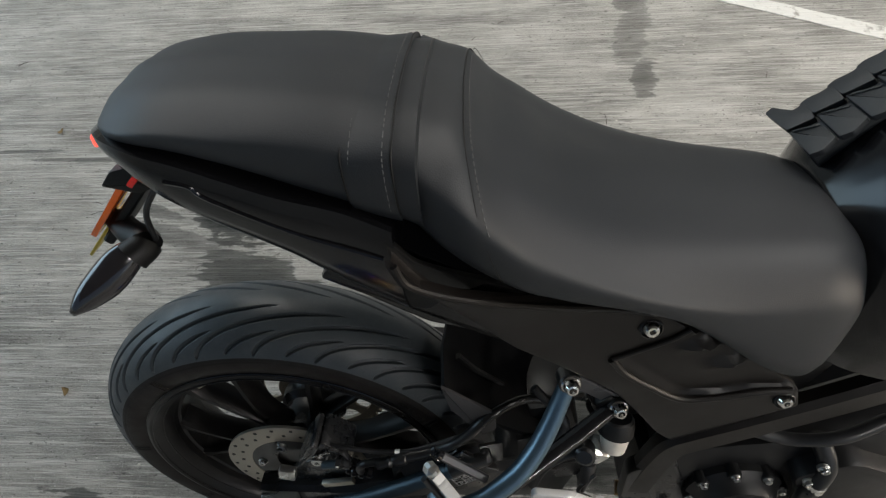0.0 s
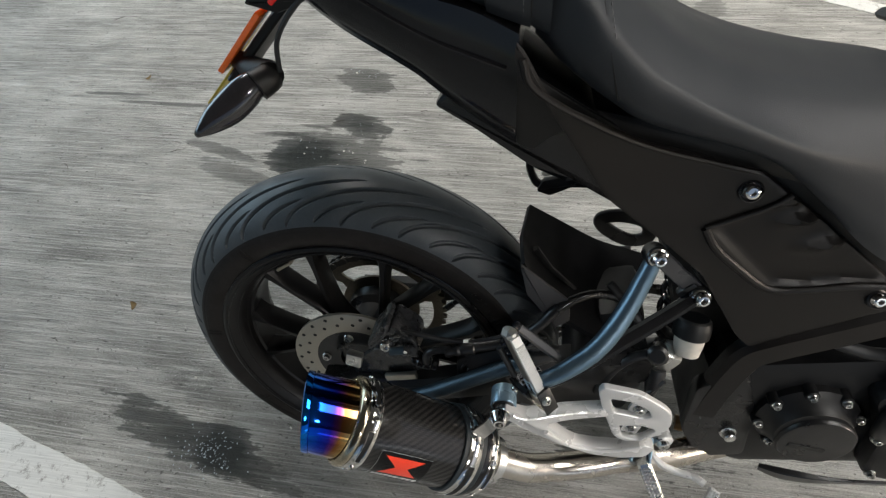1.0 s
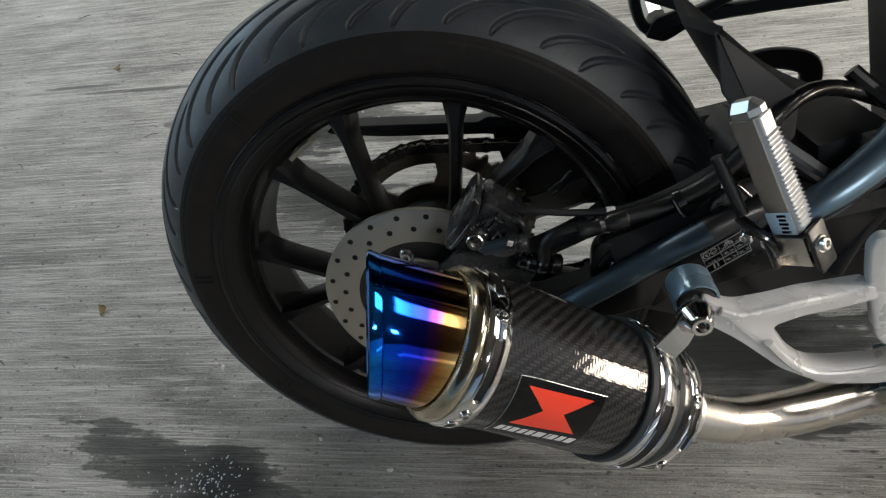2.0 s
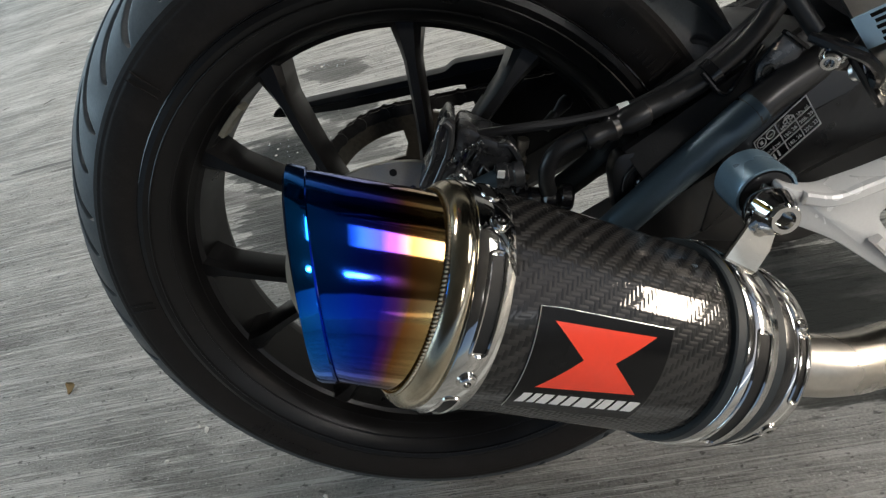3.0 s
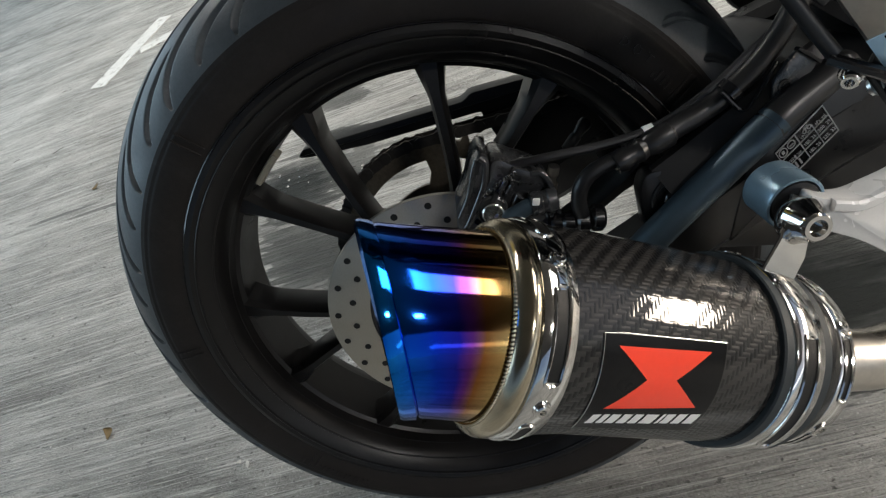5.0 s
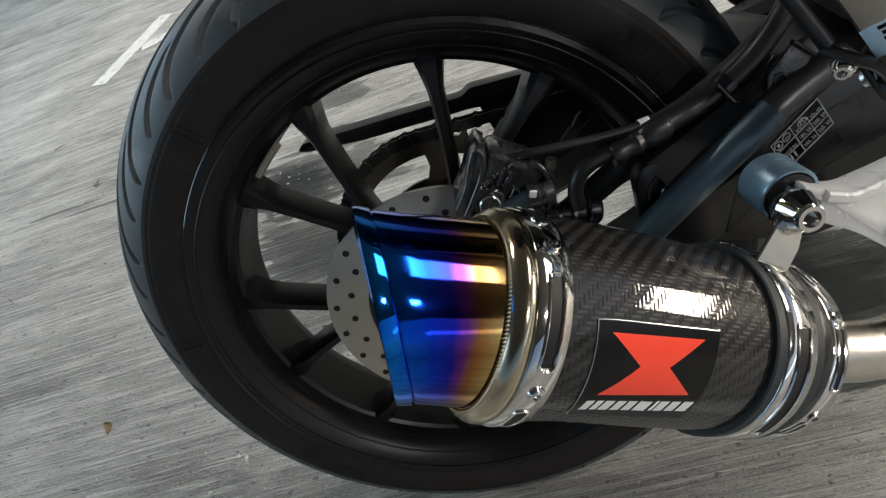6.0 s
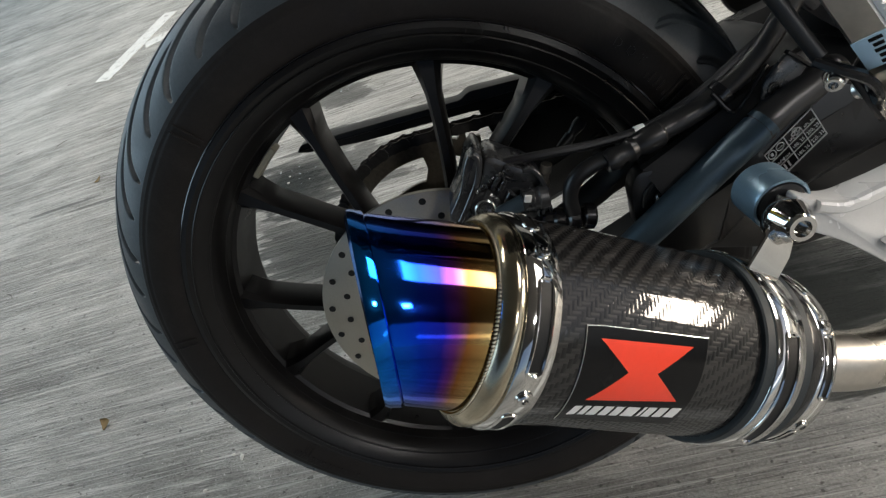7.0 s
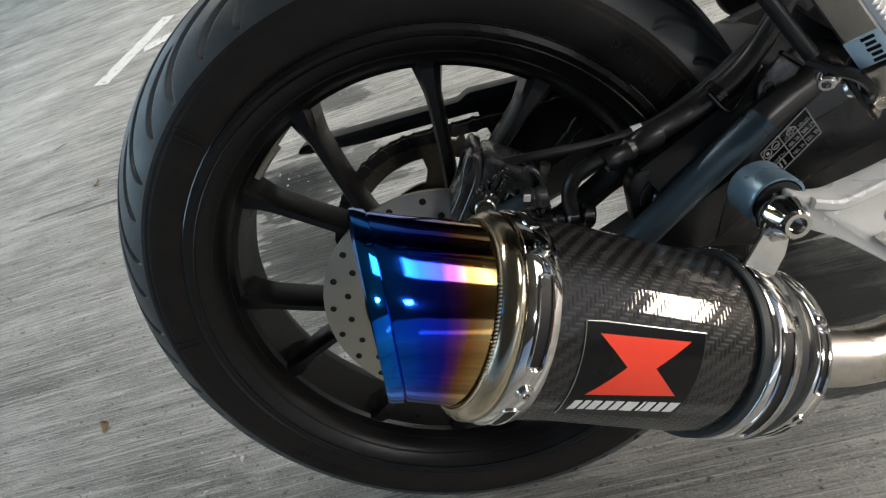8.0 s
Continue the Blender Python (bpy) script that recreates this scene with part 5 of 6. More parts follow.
# -- pillion peg and its bent tube bracket --
def pillion_bracket():
    a, b = Vector((0.391, -0.111, 0.292)), Vector((0.452, -0.100, 0.228))
    meet, end = Vector((0.334, -0.169, 0.191)), Vector((0.270, -0.188, 0.150))
    path = [a, (0.383, -0.120, 0.268), (0.370, -0.136, 0.238), (0.354, -0.153, 0.212), meet, (0.308, -0.182, 0.174), (0.288, -0.188, 0.162), end]
    forged = [(0.0118, -0.0030), (0.0112, 0.0030), (0.0080, 0.0090), (0.0010, 0.0118), (-0.0070, 0.0105), (-0.0105, 0.0050), (-0.0105, -0.0050), (-0.0060, -0.0110), (0.0030, -0.0115), (0.0095, -0.0085)]
    br = part("pillion_bracket", sweep(bmesh.new(), curve(path, 8), forged, up=(0.25, -0.75, 0.55), scale=lambda t: 0.74 + 0.20 * math.sin(math.pi * t)), SKYSHEEN, bike, "forged steel pillion footrest bracket with a painted-in blue sheen", sharp=50)
    part("lower_strut", sweep(bmesh.new(), curve([b, (0.428, -0.114, 0.216), (0.392, -0.136, 0.202), (0.358, -0.156, 0.190), (0.328, -0.174, 0.180), (0.300, -0.184, 0.164), (0.276, -0.188, 0.150)], 8), forged, up=(0.15, -0.75, 0.60), scale=lambda t: 0.74 + 0.14 * t), GLOSS, br, "glossy black lower strut", sharp=24)
    # tie given a lighter grey in place of the reflection along it
    part("top_tie", sweep(bmesh.new(), [a + Vector((0, 0.006, 0)), b + Vector((0, 0.006, 0))], slab(0.003, 0.010, 0.0015), up=(0, 1, 0)), RAIL, br)
    part("tie_end", block((0.030, 0.012, 0.026), Matrix.Translation(b + Vector((-0.006, 0.004, 0.0))) @ pose(0, 0, 0, 0, 40, 0), 0.005), SATIN, br)
    for p in (a, b):
        part("bolt_boss", lathe([(-0.012, 0.0125), (0.006, 0.0125), (0.008, 0.011)], axis_pose(p, (0.1, -1, 0.35)), 24), SATIN, br)
        d = Vector((0.1, -1, 0.35))
        part("bracket_bolt", lathe([(0.006, 0.0105), (0.008, 0.0105), (0.009, 0.0088), (0.015, 0.0082), (0.018, 0.0060), (0.0182, 0.0040), (0.013, 0.0036)], axis_pose(p, d), 20), CHROME, br, sharp=25)
    # peg, folded up, with its base block, sticker and spring rod
    o, tip = Vector((0.2755, -0.196, 0.151)), Vector((0.2425, -0.182, 0.221))
    ax = (tip - o).normalized()
    up0 = Vector((0.62, -0.74, 0.30))
    up = (up0 - ax * up0.dot(ax)).normalized()
    across = ax.cross(up)
    frame_m = Matrix((ax, across, up)).transposed().to_4x4()
    mid, foot = o - up * 0.004, o - up * 0.004 - ax * 0.012
    peg = part("pillion_footpeg", sweep(bmesh.new(), [mid - ax * 0.002, o.lerp(tip, 0.5) - up * 0.004, tip - up * 0.004], slab(0.0088, 0.0064, 0.0020), up=up), STEEL, bike, "folded steel pillion footpeg with a pale ribbed tread", sharp=25)
    part("tread_strip", sweep(bmesh.new(), [mid + up * 0.0092, tip + up * 0.0052], slab(0.0016, 0.0060, 0.0008), up=up), SILVER, peg, "pale ribbed tread")
    for i in range(22):
        c = o + ax * (0.003 + i * 0.0030) + up * 0.0070
        part("peg_rib", sweep(bmesh.new(), [c - across * 0.0060, c + across * 0.0060], [(0.0016, 0.0), (-0.0012, 0.0013), (-0.0012, -0.0013)], up=up), SILVER, peg)
    part("peg_end", block((0.014, 0.0150, 0.0205), Matrix.Translation(tip + ax * 0.004 - up * 0.003) @ frame_m, 0.005, seg=1), ZINC, peg, "bright faceted end of the peg")
    part("peg_base", block((0.022, 0.018, 0.022), Matrix.Translation(foot - ax * 0.003) @ frame_m, 0.0015), STEEL, peg)
    for k in (-1, 1):
        part("clamp_plate", block((0.032, 0.018, 0.0035), Matrix.Translation(foot - ax * 0.003 + up * (k * 0.0140)) @ frame_m, 0.0018), SATIN, peg)
        bolt(foot + up * (k * 0.0158) - across * 0.002, up * k, 0.0045, 0.004, "clamp_bolt", peg, ZINC)
    spot = mid + ax * 0.006 - across * 0.0068
    part("sticker", block((0.016, 0.0008, 0.0155), Matrix.Translation(spot) @ frame_m, 0.0003), STICKER, peg, "pale blue sticker with illegible print")
    for k in range(5):
        part("sticker_bar", block((0.0018, 0.0008, 0.0056 - 0.0012 * (k % 2)), Matrix.Translation(spot + ax * (0.0060 - k * 0.0030) + up * 0.002 - across * 0.0003) @ frame_m, 0), BADGE, peg)
    rod = [Vector((0.228, -0.176, 0.193)), Vector((0.2475, -0.184, 0.1545))]
    part("peg_spring_rod", tube(rod, 0.0038, 12), SATIN, peg, "black straight spring rod")
    strap = curve([(0.2440, -0.186, 0.1540), (0.2520, -0.193, 0.1480), (0.2610, -0.197, 0.1420), (0.2670, -0.196, 0.1340), (0.2690, -0.192, 0.1270)], 6)
    part("peg_strap", sweep(bmesh.new(), strap, slab(0.0022, 0.0042, 0.0012), up=(0.5, -0.3, 0.8)), GLOSS, peg, "glossy black curved strap below the peg")
    bolt((0.2520, -0.190, 0.1440), (-0.6, -0.7, -0.2), 0.0044, 0.008, "peg_bolt", peg, CHROME)
    bar = [Vector((0.246, -0.156, 0.211)), Vector((0.272, -0.160, 0.190)), Vector((0.299, -0.165, 0.170))]
    part("peg_rail", sweep(bmesh.new(), bar, slab(0.0038, 0.0052, 0.002), up=(0.5, -0.6, 0.5)), RAIL, br, "flat dark grey rail beside the peg")
    part("rail_cap", lathe([(-0.004, 0.006), (0.002, 0.006), (0.004, 0.004)], axis_pose(bar[0], bar[0] - bar[1]), 14), GLOSS, br)


pillion_bracket()


# -- master cylinder of the rear brake --
def master_cylinder():
    c = Vector((0.462, -0.094, 0.150))
    d = Vector((0.05, 0.32, 0.9)).normalized()
    m = axis_pose(c, d)
    mc = part("brake_fluid_reservoir", lathe([(-0.026, 0.008), (-0.023, 0.0155), (-0.008, 0.0178), (0.007, 0.0185)], m, 32), PLASTICWHITE, bike, "milky brake fluid reservoir with a black cap")
    part("cap", lathe([(0.002, 0.0200), (0.004, 0.0222), (0.016, 0.0226), (0.020, 0.0218), (0.0255, 0.0205), (0.028, 0.0175)], m, 36), DARKPLASTIC, mc)
    part("cylinder_body", block((0.034, 0.030, 0.040), Matrix.Translation((0.436, -0.098, 0.116)) @ pose(0, 0, 0, 10, 20, 0), 0.008), ZINC, mc)
    part("banjo", lathe([(-0.012, 0.013), (0.010, 0.013), (0.013, 0.009)], axis_pose((0.424, -0.112, 0.134), (-0.2, -0.8, 0.5)), 24), SATIN, mc)
    part("push_rod_boot", lathe([(0, 0.010), (0.008, 0.012), (0.016, 0.010), (0.024, 0.0115), (0.032, 0.009), (0.050, 0.005)], axis_pose((0.432, -0.108, 0.100), (-0.15, -0.35, -1)), 20), HOSE, mc)
    part("feed_hose", tube([(0.418, -0.110, 0.132), (0.392, -0.112, 0.118), (0.372, -0.115, 0.090), (0.360, -0.118, 0.050)], 0.0065, 12), HOSE, mc)
    part("switch_wire", tube([(0.440, -0.120, 0.090), (0.420, -0.128, 0.060), (0.440, -0.126, 0.030)], 0.0030, 8), HOSE, mc)


master_cylinder()


# -- seats --
def seat_ring(x, half, z_top, z_side, z_low, yc=0.0, flat=0.62, tuck=0.92):
    """One cross-section of a seat, near side first, round over the top to the far side and back underneath."""
    pts = [(-half * tuck, z_low), (-half * 0.985, z_low + 0.25 * (z_side - z_low)), (-half, z_side - 0.25 * (z_side - z_low)), (-half * 0.93, z_side), (-half * flat, z_top - 0.22 * (z_top - z_side)), (-half * 0.3, z_top), (0, z_top + 0.002)]
    near = [Vector((0, y, z)) for y, z in pts]
    line = curve(near + [Vector((0, -p.y, p.z)) for p in near[-2::-1]], 4)
    return [Vector((x, yc + p.y, p.z)) for p in line]


def stations(rows, per=5):
    """Smoothly fill in between rows of numbers."""
    cols = list(zip(*rows))
    dense = []
    for c in cols:
        dense.append([p.z for p in curve([(i, 0, v) for i, v in enumerate(c)], per)])
    return list(zip(*dense))


def tail_shift(x):
    """The middle of the tail, skewed a little to the left of the seat's at its very end to fit the camera's view."""
    return -0.025 + 0.040 * min(1.0, max(0.0, (0.06 - x) / 0.10)) ** 1.4


def forward(x):
    """Shifts the covers a little forward to fit the camera's view, fading out along the rider's seat."""
    return x + 0.018 * min(1.0, max(0.0, (0.44 - x) / 0.17))


def seats():
    rows = [(-0.030, 0.034, 0.596, 0.592, 0.584), (-0.026, 0.058, 0.607, 0.600, 0.588), (-0.012, 0.079, 0.617, 0.607, 0.594), (0.012, 0.093, 0.624, 0.612, 0.600), (0.050, 0.100, 0.629, 0.616, 0.599),
            (0.100, 0.104, 0.628, 0.612, 0.584), (0.160, 0.108, 0.624, 0.607, 0.561), (0.212, 0.113, 0.614, 0.597, 0.543), (0.242, 0.117, 0.610, 0.592, 0.530)]
    bm = loft([seat_ring(x, h, zt, zs, zl, tail_shift(x)) for x, h, zt, zs, zl in stations([(forward(r[0]), *r[1:]) for r in rows])])
    pil = part("pillion_seat", bm, VINYL, bike, "black vinyl pillion seat", sharp=60)
    bm = loft([seat_ring(x, 0.1120 + 0.10 * (x - 0.20) + 0.0012 * math.sin(k * math.pi / 4), 0.6160, 0.5990, 0.550 - (x - 0.20) * 0.32, -0.025) for k, x in enumerate(np.linspace(0.208, 0.244, 5))])
    part("seat_strap", bm, VINYL, pil, "black vinyl strap over the seat", sharp=50)
    rows = [(0.230, 0.119, 0.606, 0.590, 0.528), (0.238, 0.124, 0.602, 0.584, 0.522), (0.252, 0.132, 0.595, 0.574, 0.509), (0.275, 0.142, 0.585, 0.559, 0.493), (0.300, 0.147, 0.560, 0.536, 0.478), (0.330, 0.150, 0.542, 0.512, 0.462), (0.370, 0.150, 0.516, 0.490, 0.450),
            (0.420, 0.147, 0.494, 0.468, 0.438), (0.470, 0.141, 0.480, 0.448, 0.416), (0.520, 0.134, 0.470, 0.434, 0.376), (0.570, 0.126, 0.464, 0.426, 0.330), (0.612, 0.118, 0.459, 0.420, 0.300), (0.640, 0.108, 0.451, 0.410, 0.290), (0.654, 0.096, 0.440, 0.398, 0.304)]
    rows = [(forward(r[0]), *r[1:]) for r in rows]
    bm = loft([seat_ring(x, h, zt, zs, zl, -0.010 * min(1.0, max(0.0, (0.36 - x) / 0.11)), flat=0.66) for x, h, zt, zs, zl in stations(rows)])
    rider = part("rider_seat", bm, VINYL, bike, "black vinyl scooped rider seat", sharp=60)
    # seams with stitches, lying on the covers
    def lain(rows, shift, x0, lean, yc):
        dense = stations(rows)
        xs = [r[0] for r in dense]

        def ring_at(x):
            return seat_ring(x, *[float(np.interp(x, xs, [r[k] for r in dense])) for k in range(1, 5)], yc, flat=0.66 if yc > -0.02 else 0.62)
        base = ring_at(x0)
        top = max(p.z for p in base)
        out = []
        for i, p in enumerate(base):
            q = ring_at(x0 + lean * max(0.0, (top - p.z) / 0.12))[i]
            out.append(q + Vector((0, math.copysign(shift * 0.5, q.y), shift)))
        return out[2:-2]
    strap_rows = [(0.198, 0.1128, 0.6160, 0.5990, 0.552), (0.218, 0.1137, 0.6160, 0.5990, 0.546), (0.244, 0.1161, 0.6160, 0.5990, 0.538), (0.258, 0.1172, 0.6160, 0.5990, 0.534)]
    for parent, rws, x, lean, yc in ((pil, strap_rows, 0.208, 0.0, -0.025), (pil, strap_rows, 0.244, 0.0, -0.025), (rider, rows, 0.290, 0.040, -0.004)):
        ring = lain(rws, 0.0002, x, lean, yc)
        part("seam", sweep(bmesh.new(), ring, circle(0.0008, 6), up=(1, 0, 0.02)), DARKPLASTIC, parent)
        for dx in ((0.005,) if x > 0.25 else ((0.006,) if x < 0.22 else (-0.006,))):
            bm = bmesh.new()
            for p, q in zip(ring, ring[1:]):
                n = max(1, int((q - p).length / 0.0052))
                for k in range(n):
                    a = p.lerp(q, (k + 0.15) / n) + Vector((dx, 0, 0.0002))
                    b = p.lerp(q, (k + 0.75) / n) + Vector((dx, 0, 0.0002))
                    sweep(bm, [a, b], circle(0.0005, 4), up=(1, 0, 0.02))
            part("stitching", bm, THREAD, parent, "fine grey stitching")


seats()


# -- tail, under-tray, lamp, plate and indicators --
def tail():
    rows = [(-0.023, 0.046, 0.586, 0.574), (-0.008, 0.076, 0.597, 0.580), (0.012, 0.093, 0.603, 0.576), (0.038, 0.101, 0.602, 0.561), (0.080, 0.106, 0.592, 0.531), (0.118, 0.109, 0.577, 0.509), (0.146, 0.111, 0.566, 0.492), (0.165, 0.112, 0.560, 0.477), (0.200, 0.114, 0.550, 0.452), (0.236, 0.118, 0.534, 0.430)]
    rings = []
    for x, h, zt, zl in stations(rows):
        near = [Vector((x, -h, zt)), Vector((x, -h * 1.01, zt - 0.3 * (zt - zl))), Vector((x, -h * 0.95, zl + 0.22 * (zt - zl))), Vector((x, -h * 0.86, zl))]
        line = curve(near, 4)
        c = tail_shift(x)
        rings.append([p + Vector((0, c, 0)) for p in line] + [Vector((p.x, c - p.y, p.z)) for p in line[::-1]])
    t = part("tail_cowl", loft(rings), GLOSS, bike, "gloss black tail cowl under the pillion seat", sharp=40)
    part("lower_tray", plate(rounded([(0.166, 0.474), (0.158, 0.463), (0.196, 0.440), (0.250, 0.402), (0.306, 0.384), (0.345, 0.356), (0.345, 0.420), (0.30, 0.46), (0.22, 0.51)], 0.005), -0.120, 0.070, 0.004), GLOSS, t, "gloss black under-tray")
    part("tray_front", plate(rounded([(0.340, 0.358), (0.369, 0.338), (0.410, 0.298), (0.46, 0.262), (0.46, 0.36), (0.340, 0.420)], 0.005), -0.084, 0.070, 0.004), DARKPLASTIC, t)
    lamp = part("tail_light", plate(rounded([(-0.035, 0.567), (-0.034, 0.579), (-0.014, 0.586), (-0.012, 0.570)], 0.003), -0.058, 0.045, 0.003), TAILGLOW, t, "lit red tail light")
    part("reflector", block((0.014, 0.018, 0.006), pose(0.006, -0.078, 0.549, 0, -40, 0), 0.002), GLASSRED, t, "small red side reflector")
    part("lamp_housing", plate(rounded([(-0.010, 0.560), (-0.026, 0.545), (0.006, 0.536), (0.034, 0.545), (0.028, 0.568)], 0.004), -0.086, 0.040, 0.003), DARKPLASTIC, t)
    crease = []
    for x, z in ((0.070, 0.578), (0.088, 0.574), (0.100, 0.562), (0.162, 0.529), (0.226, 0.507)):
        k = float(np.interp(x, [r[0] for r in rows], range(len(rows))))
        h, zt, zl = (float(np.interp(k, range(len(rows)), [r[i] for r in rows])) for i in (1, 2, 3))
        side = float(np.interp(zt - z, (0.0, 0.3 * (zt - zl), 0.78 * (zt - zl), zt - zl), (h, h * 1.01, h * 0.95, h * 0.86)))
        crease.append((x, tail_shift(x) - side, z))
    part("cowl_crease", sweep(bmesh.new(), curve(crease, 6), circle(0.0022, 8), up=(0, 1, 0.01)), GLOSS, t, "glossy raised crease along the cowl")
    # number plate carrier
    car = part("plate_carrier", sweep(bmesh.new(), curve([(0.004, -0.03, 0.540), (-0.026, -0.03, 0.512), (-0.060, -0.03, 0.480), (-0.082, -0.03, 0.458)], 5), slab(0.028, 0.005, 0.002), up=(0, 1, 0)), DARKPLASTIC, bike, "black number plate carrier under the tail")
    part("amber_reflector", block((0.006, 0.032, 0.086), Matrix.Translation((-0.058, -0.046, 0.500)) @ pose(0, 0, 0, 0, 46, 0), 0.0015), AMBER, car, "orange reflector strip")
    part("number_plate", block((0.003, 0.096, 0.080), Matrix.Translation((-0.104, 0.010, 0.450)) @ pose(0, 0, 0, 0, 47, 0), 0.001), YELLOW, car, "yellow rear number plate, seen edge on")
    part("wire", tube([(0.036, -0.085, 0.552), (0.014, -0.084, 0.532), (-0.004, -0.080, 0.508), (-0.010, -0.078, 0.478)], 0.0028, 8), HOSE, car)
    part("rear_indicator", loft([[Vector((cx, cy, cz)) + Vector((0.35, -0.145, -0.28)) * (r * math.sin(q)) + Vector((0.27, -0.12, 0.40)) * (r * math.cos(q)) for q in np.linspace(0, 2 * math.pi, 20, endpoint=False)]
                                          for cx, cy, cz, r in stations([(-0.030, -0.078, 0.473, 0.012), (-0.036, -0.086, 0.468, 0.029), (-0.048, -0.097, 0.460, 0.037), (-0.062, -0.108, 0.450, 0.036), (-0.079, -0.121, 0.440, 0.025), (-0.092, -0.131, 0.431, 0.007)], 4)]), LENS, car, "smoked black rear indicator", sharp=60)
    part("indicator_stalk", tube([(-0.072, -0.040, 0.474), (-0.046, -0.062, 0.474), (-0.022, -0.078, 0.474), (-0.032, -0.092, 0.468)], 0.0135, 14, 6, scale=lambda t: 0.9 + 0.3 * t), DARKPLASTIC, car)


tail()


# -- side panel --
def side_panel():
    def lie(x, z):
        """How far out the panel lies: wide at the tail, narrow by the tank, with a swell in the middle."""
        k = min(1.0, max(0.0, (0.49 - x) / 0.27))
        k = k * k * (3 - 2 * k)
        f = min(1.0, max(0.0, (0.51 - z) / 0.15))
        f = f * f * (3 - 2 * f)
        inside = min(0.703 * (x - 0.430) + 0.711 * (z - 0.334), z - 0.250 - 0.096 * (x - 0.515), 0.899 * (0.334 - z) + 0.438 * (x - 0.430))
        sunk = min(1.0, max(0.0, inside / 0.009))
        rib = 0.0
        for cx, cz in ((0.524, 0.345), (0.556, 0.315), (0.502, 0.366)):
            along, over = 0.97 * (x - cx) + 0.24 * (z - cz), 0.97 * (z - cz) - 0.24 * (x - cx)
            rib = max(rib, math.exp(-(over / 0.0058) ** 2) * min(1.0, max(0.0, 1.0 + along / 0.036)) * min(1.0, max(0.0, 1.0 - along / 0.020)))
        deep = 0.0065 * sunk * sunk * (3 - 2 * sunk) - 0.0115 * rib * sunk
        return deep - 0.098 - 0.066 * k + 0.02 * max(0.0, x - 0.5) - 0.006 * math.exp(-((x - 0.47) / 0.10) ** 2 - ((z - 0.31) / 0.07) ** 2) + 0.035 * k * f
    for s in (1, -1):
        out = rounded([(0.236, 0.528), (0.244, 0.503), (0.285, 0.472), (0.354, 0.431), (0.425, 0.406), (0.468, 0.396), (0.535, 0.346), (0.590, 0.302), (0.640, 0.262), (0.652, 0.228), (0.595, 0.192), (0.528, 0.150), (0.507, 0.170), (0.443, 0.268), (0.399, 0.309), (0.332, 0.366), (0.318, 0.384)], 0.006)
        bm = plate(out, -0.006, 0.008, 0.003)
        for axis, lo, hi, n in ((0, 0.24, 0.64, 72), (2, 0.16, 0.52, 64)):
            no = Vector((1, 0, 0)) if axis == 0 else Vector((0, 0, 1))
            for i in range(1, n):
                bmesh.ops.bisect_plane(bm, geom=list(bm.verts) + list(bm.edges) + list(bm.faces), plane_co=no * (lo + (hi - lo) * i / n), plane_no=no)
        for v in bm.verts:
            v.co.y += lie(v.co.x, v.co.z)
        if s < 0:
            bmesh.ops.scale(bm, vec=(1, -1, 1), verts=bm.verts)
        pan = part("side_panel", bm, PLASTIC, bike, "matt black-brown plastic side panel with a ribbed recess", sharp=30)
        if s < 0:
            break
        bm = plate(rounded([(0.232, 0.526), (0.250, 0.500), (0.330, 0.440), (0.352, 0.372), (0.300, 0.392), (0.236, 0.428)], 0.006), 0.020, 0.027, 0.002)
        for i in range(1, 10):
            bmesh.ops.bisect_plane(bm, geom=list(bm.verts) + list(bm.edges) + list(bm.faces), plane_co=(0, 0, 0.428 + 0.01 * i), plane_no=(0, 0, 1))
        for v in bm.verts:
            v.co.y += lie(v.co.x, v.co.z)
        part("rear_infill", bm, DARKPLASTIC, pan, "black infill behind the panel", sharp=30)

        def on(x, z, lift=0.007):
            return (x, lie(x, z) - lift, z)
        part("upper_bead", sweep(bmesh.new(), curve([on(0.240, 0.524), on(0.250, 0.500), on(0.290, 0.470), on(0.354, 0.432), on(0.425, 0.407), on(0.464, 0.397)], 6), circle(0.0030, 8), up=(0, 1, 0.01)), PLASTIC, pan)
        edge = [on(0.430, 0.334), on(0.447, 0.308), on(0.480, 0.278), on(0.502, 0.260), on(0.524, 0.250), on(0.560, 0.253), on(0.600, 0.260), on(0.632, 0.262)]
        part("recess_rim", sweep(bmesh.new(), curve(edge, 6), circle(0.0042, 10), up=(0, 1, 0.01)), PLASTIC, pan)
        edge = [on(0.430, 0.334), on(0.455, 0.345), on(0.484, 0.360), on(0.500, 0.374)]
        part("recess_rim", sweep(bmesh.new(), curve(edge, 6), circle(0.0030, 10), up=(0, 1, 0.01)), PLASTIC, pan)
        for x, z in ((0.4615, 0.3775), (0.6300, 0.2440)):
            p, d = on(x, z, 0.008), Vector((0.0, -1, 0.3))
            part("washer", lathe([(-0.004, 0.0115), (0.001, 0.0115), (0.002, 0.0100), (0.000, 0.0090)], axis_pose(p, d), 24), SATIN, pan)
            part("panel_bolt", lathe([(0, 0.0084), (0.002, 0.0084), (0.0055, 0.0066), (0.0065, 0.0048), (0.0065, 0.0032), (0.003, 0.0030)], axis_pose(p, d), 20), CHROME, pan, sharp=25)
    # the dark structure behind the panel and under the seat; its blocks fill see-through gaps
    bx = part("battery_box", block((0.12, 0.15, 0.18), Matrix.Translation((0.49, 0, 0.31)) @ pose(0, 0, 0, 0, -30, 0), 0.01), DARKPLASTIC, bike, "black plastic battery box that fills the gap behind the side panel")
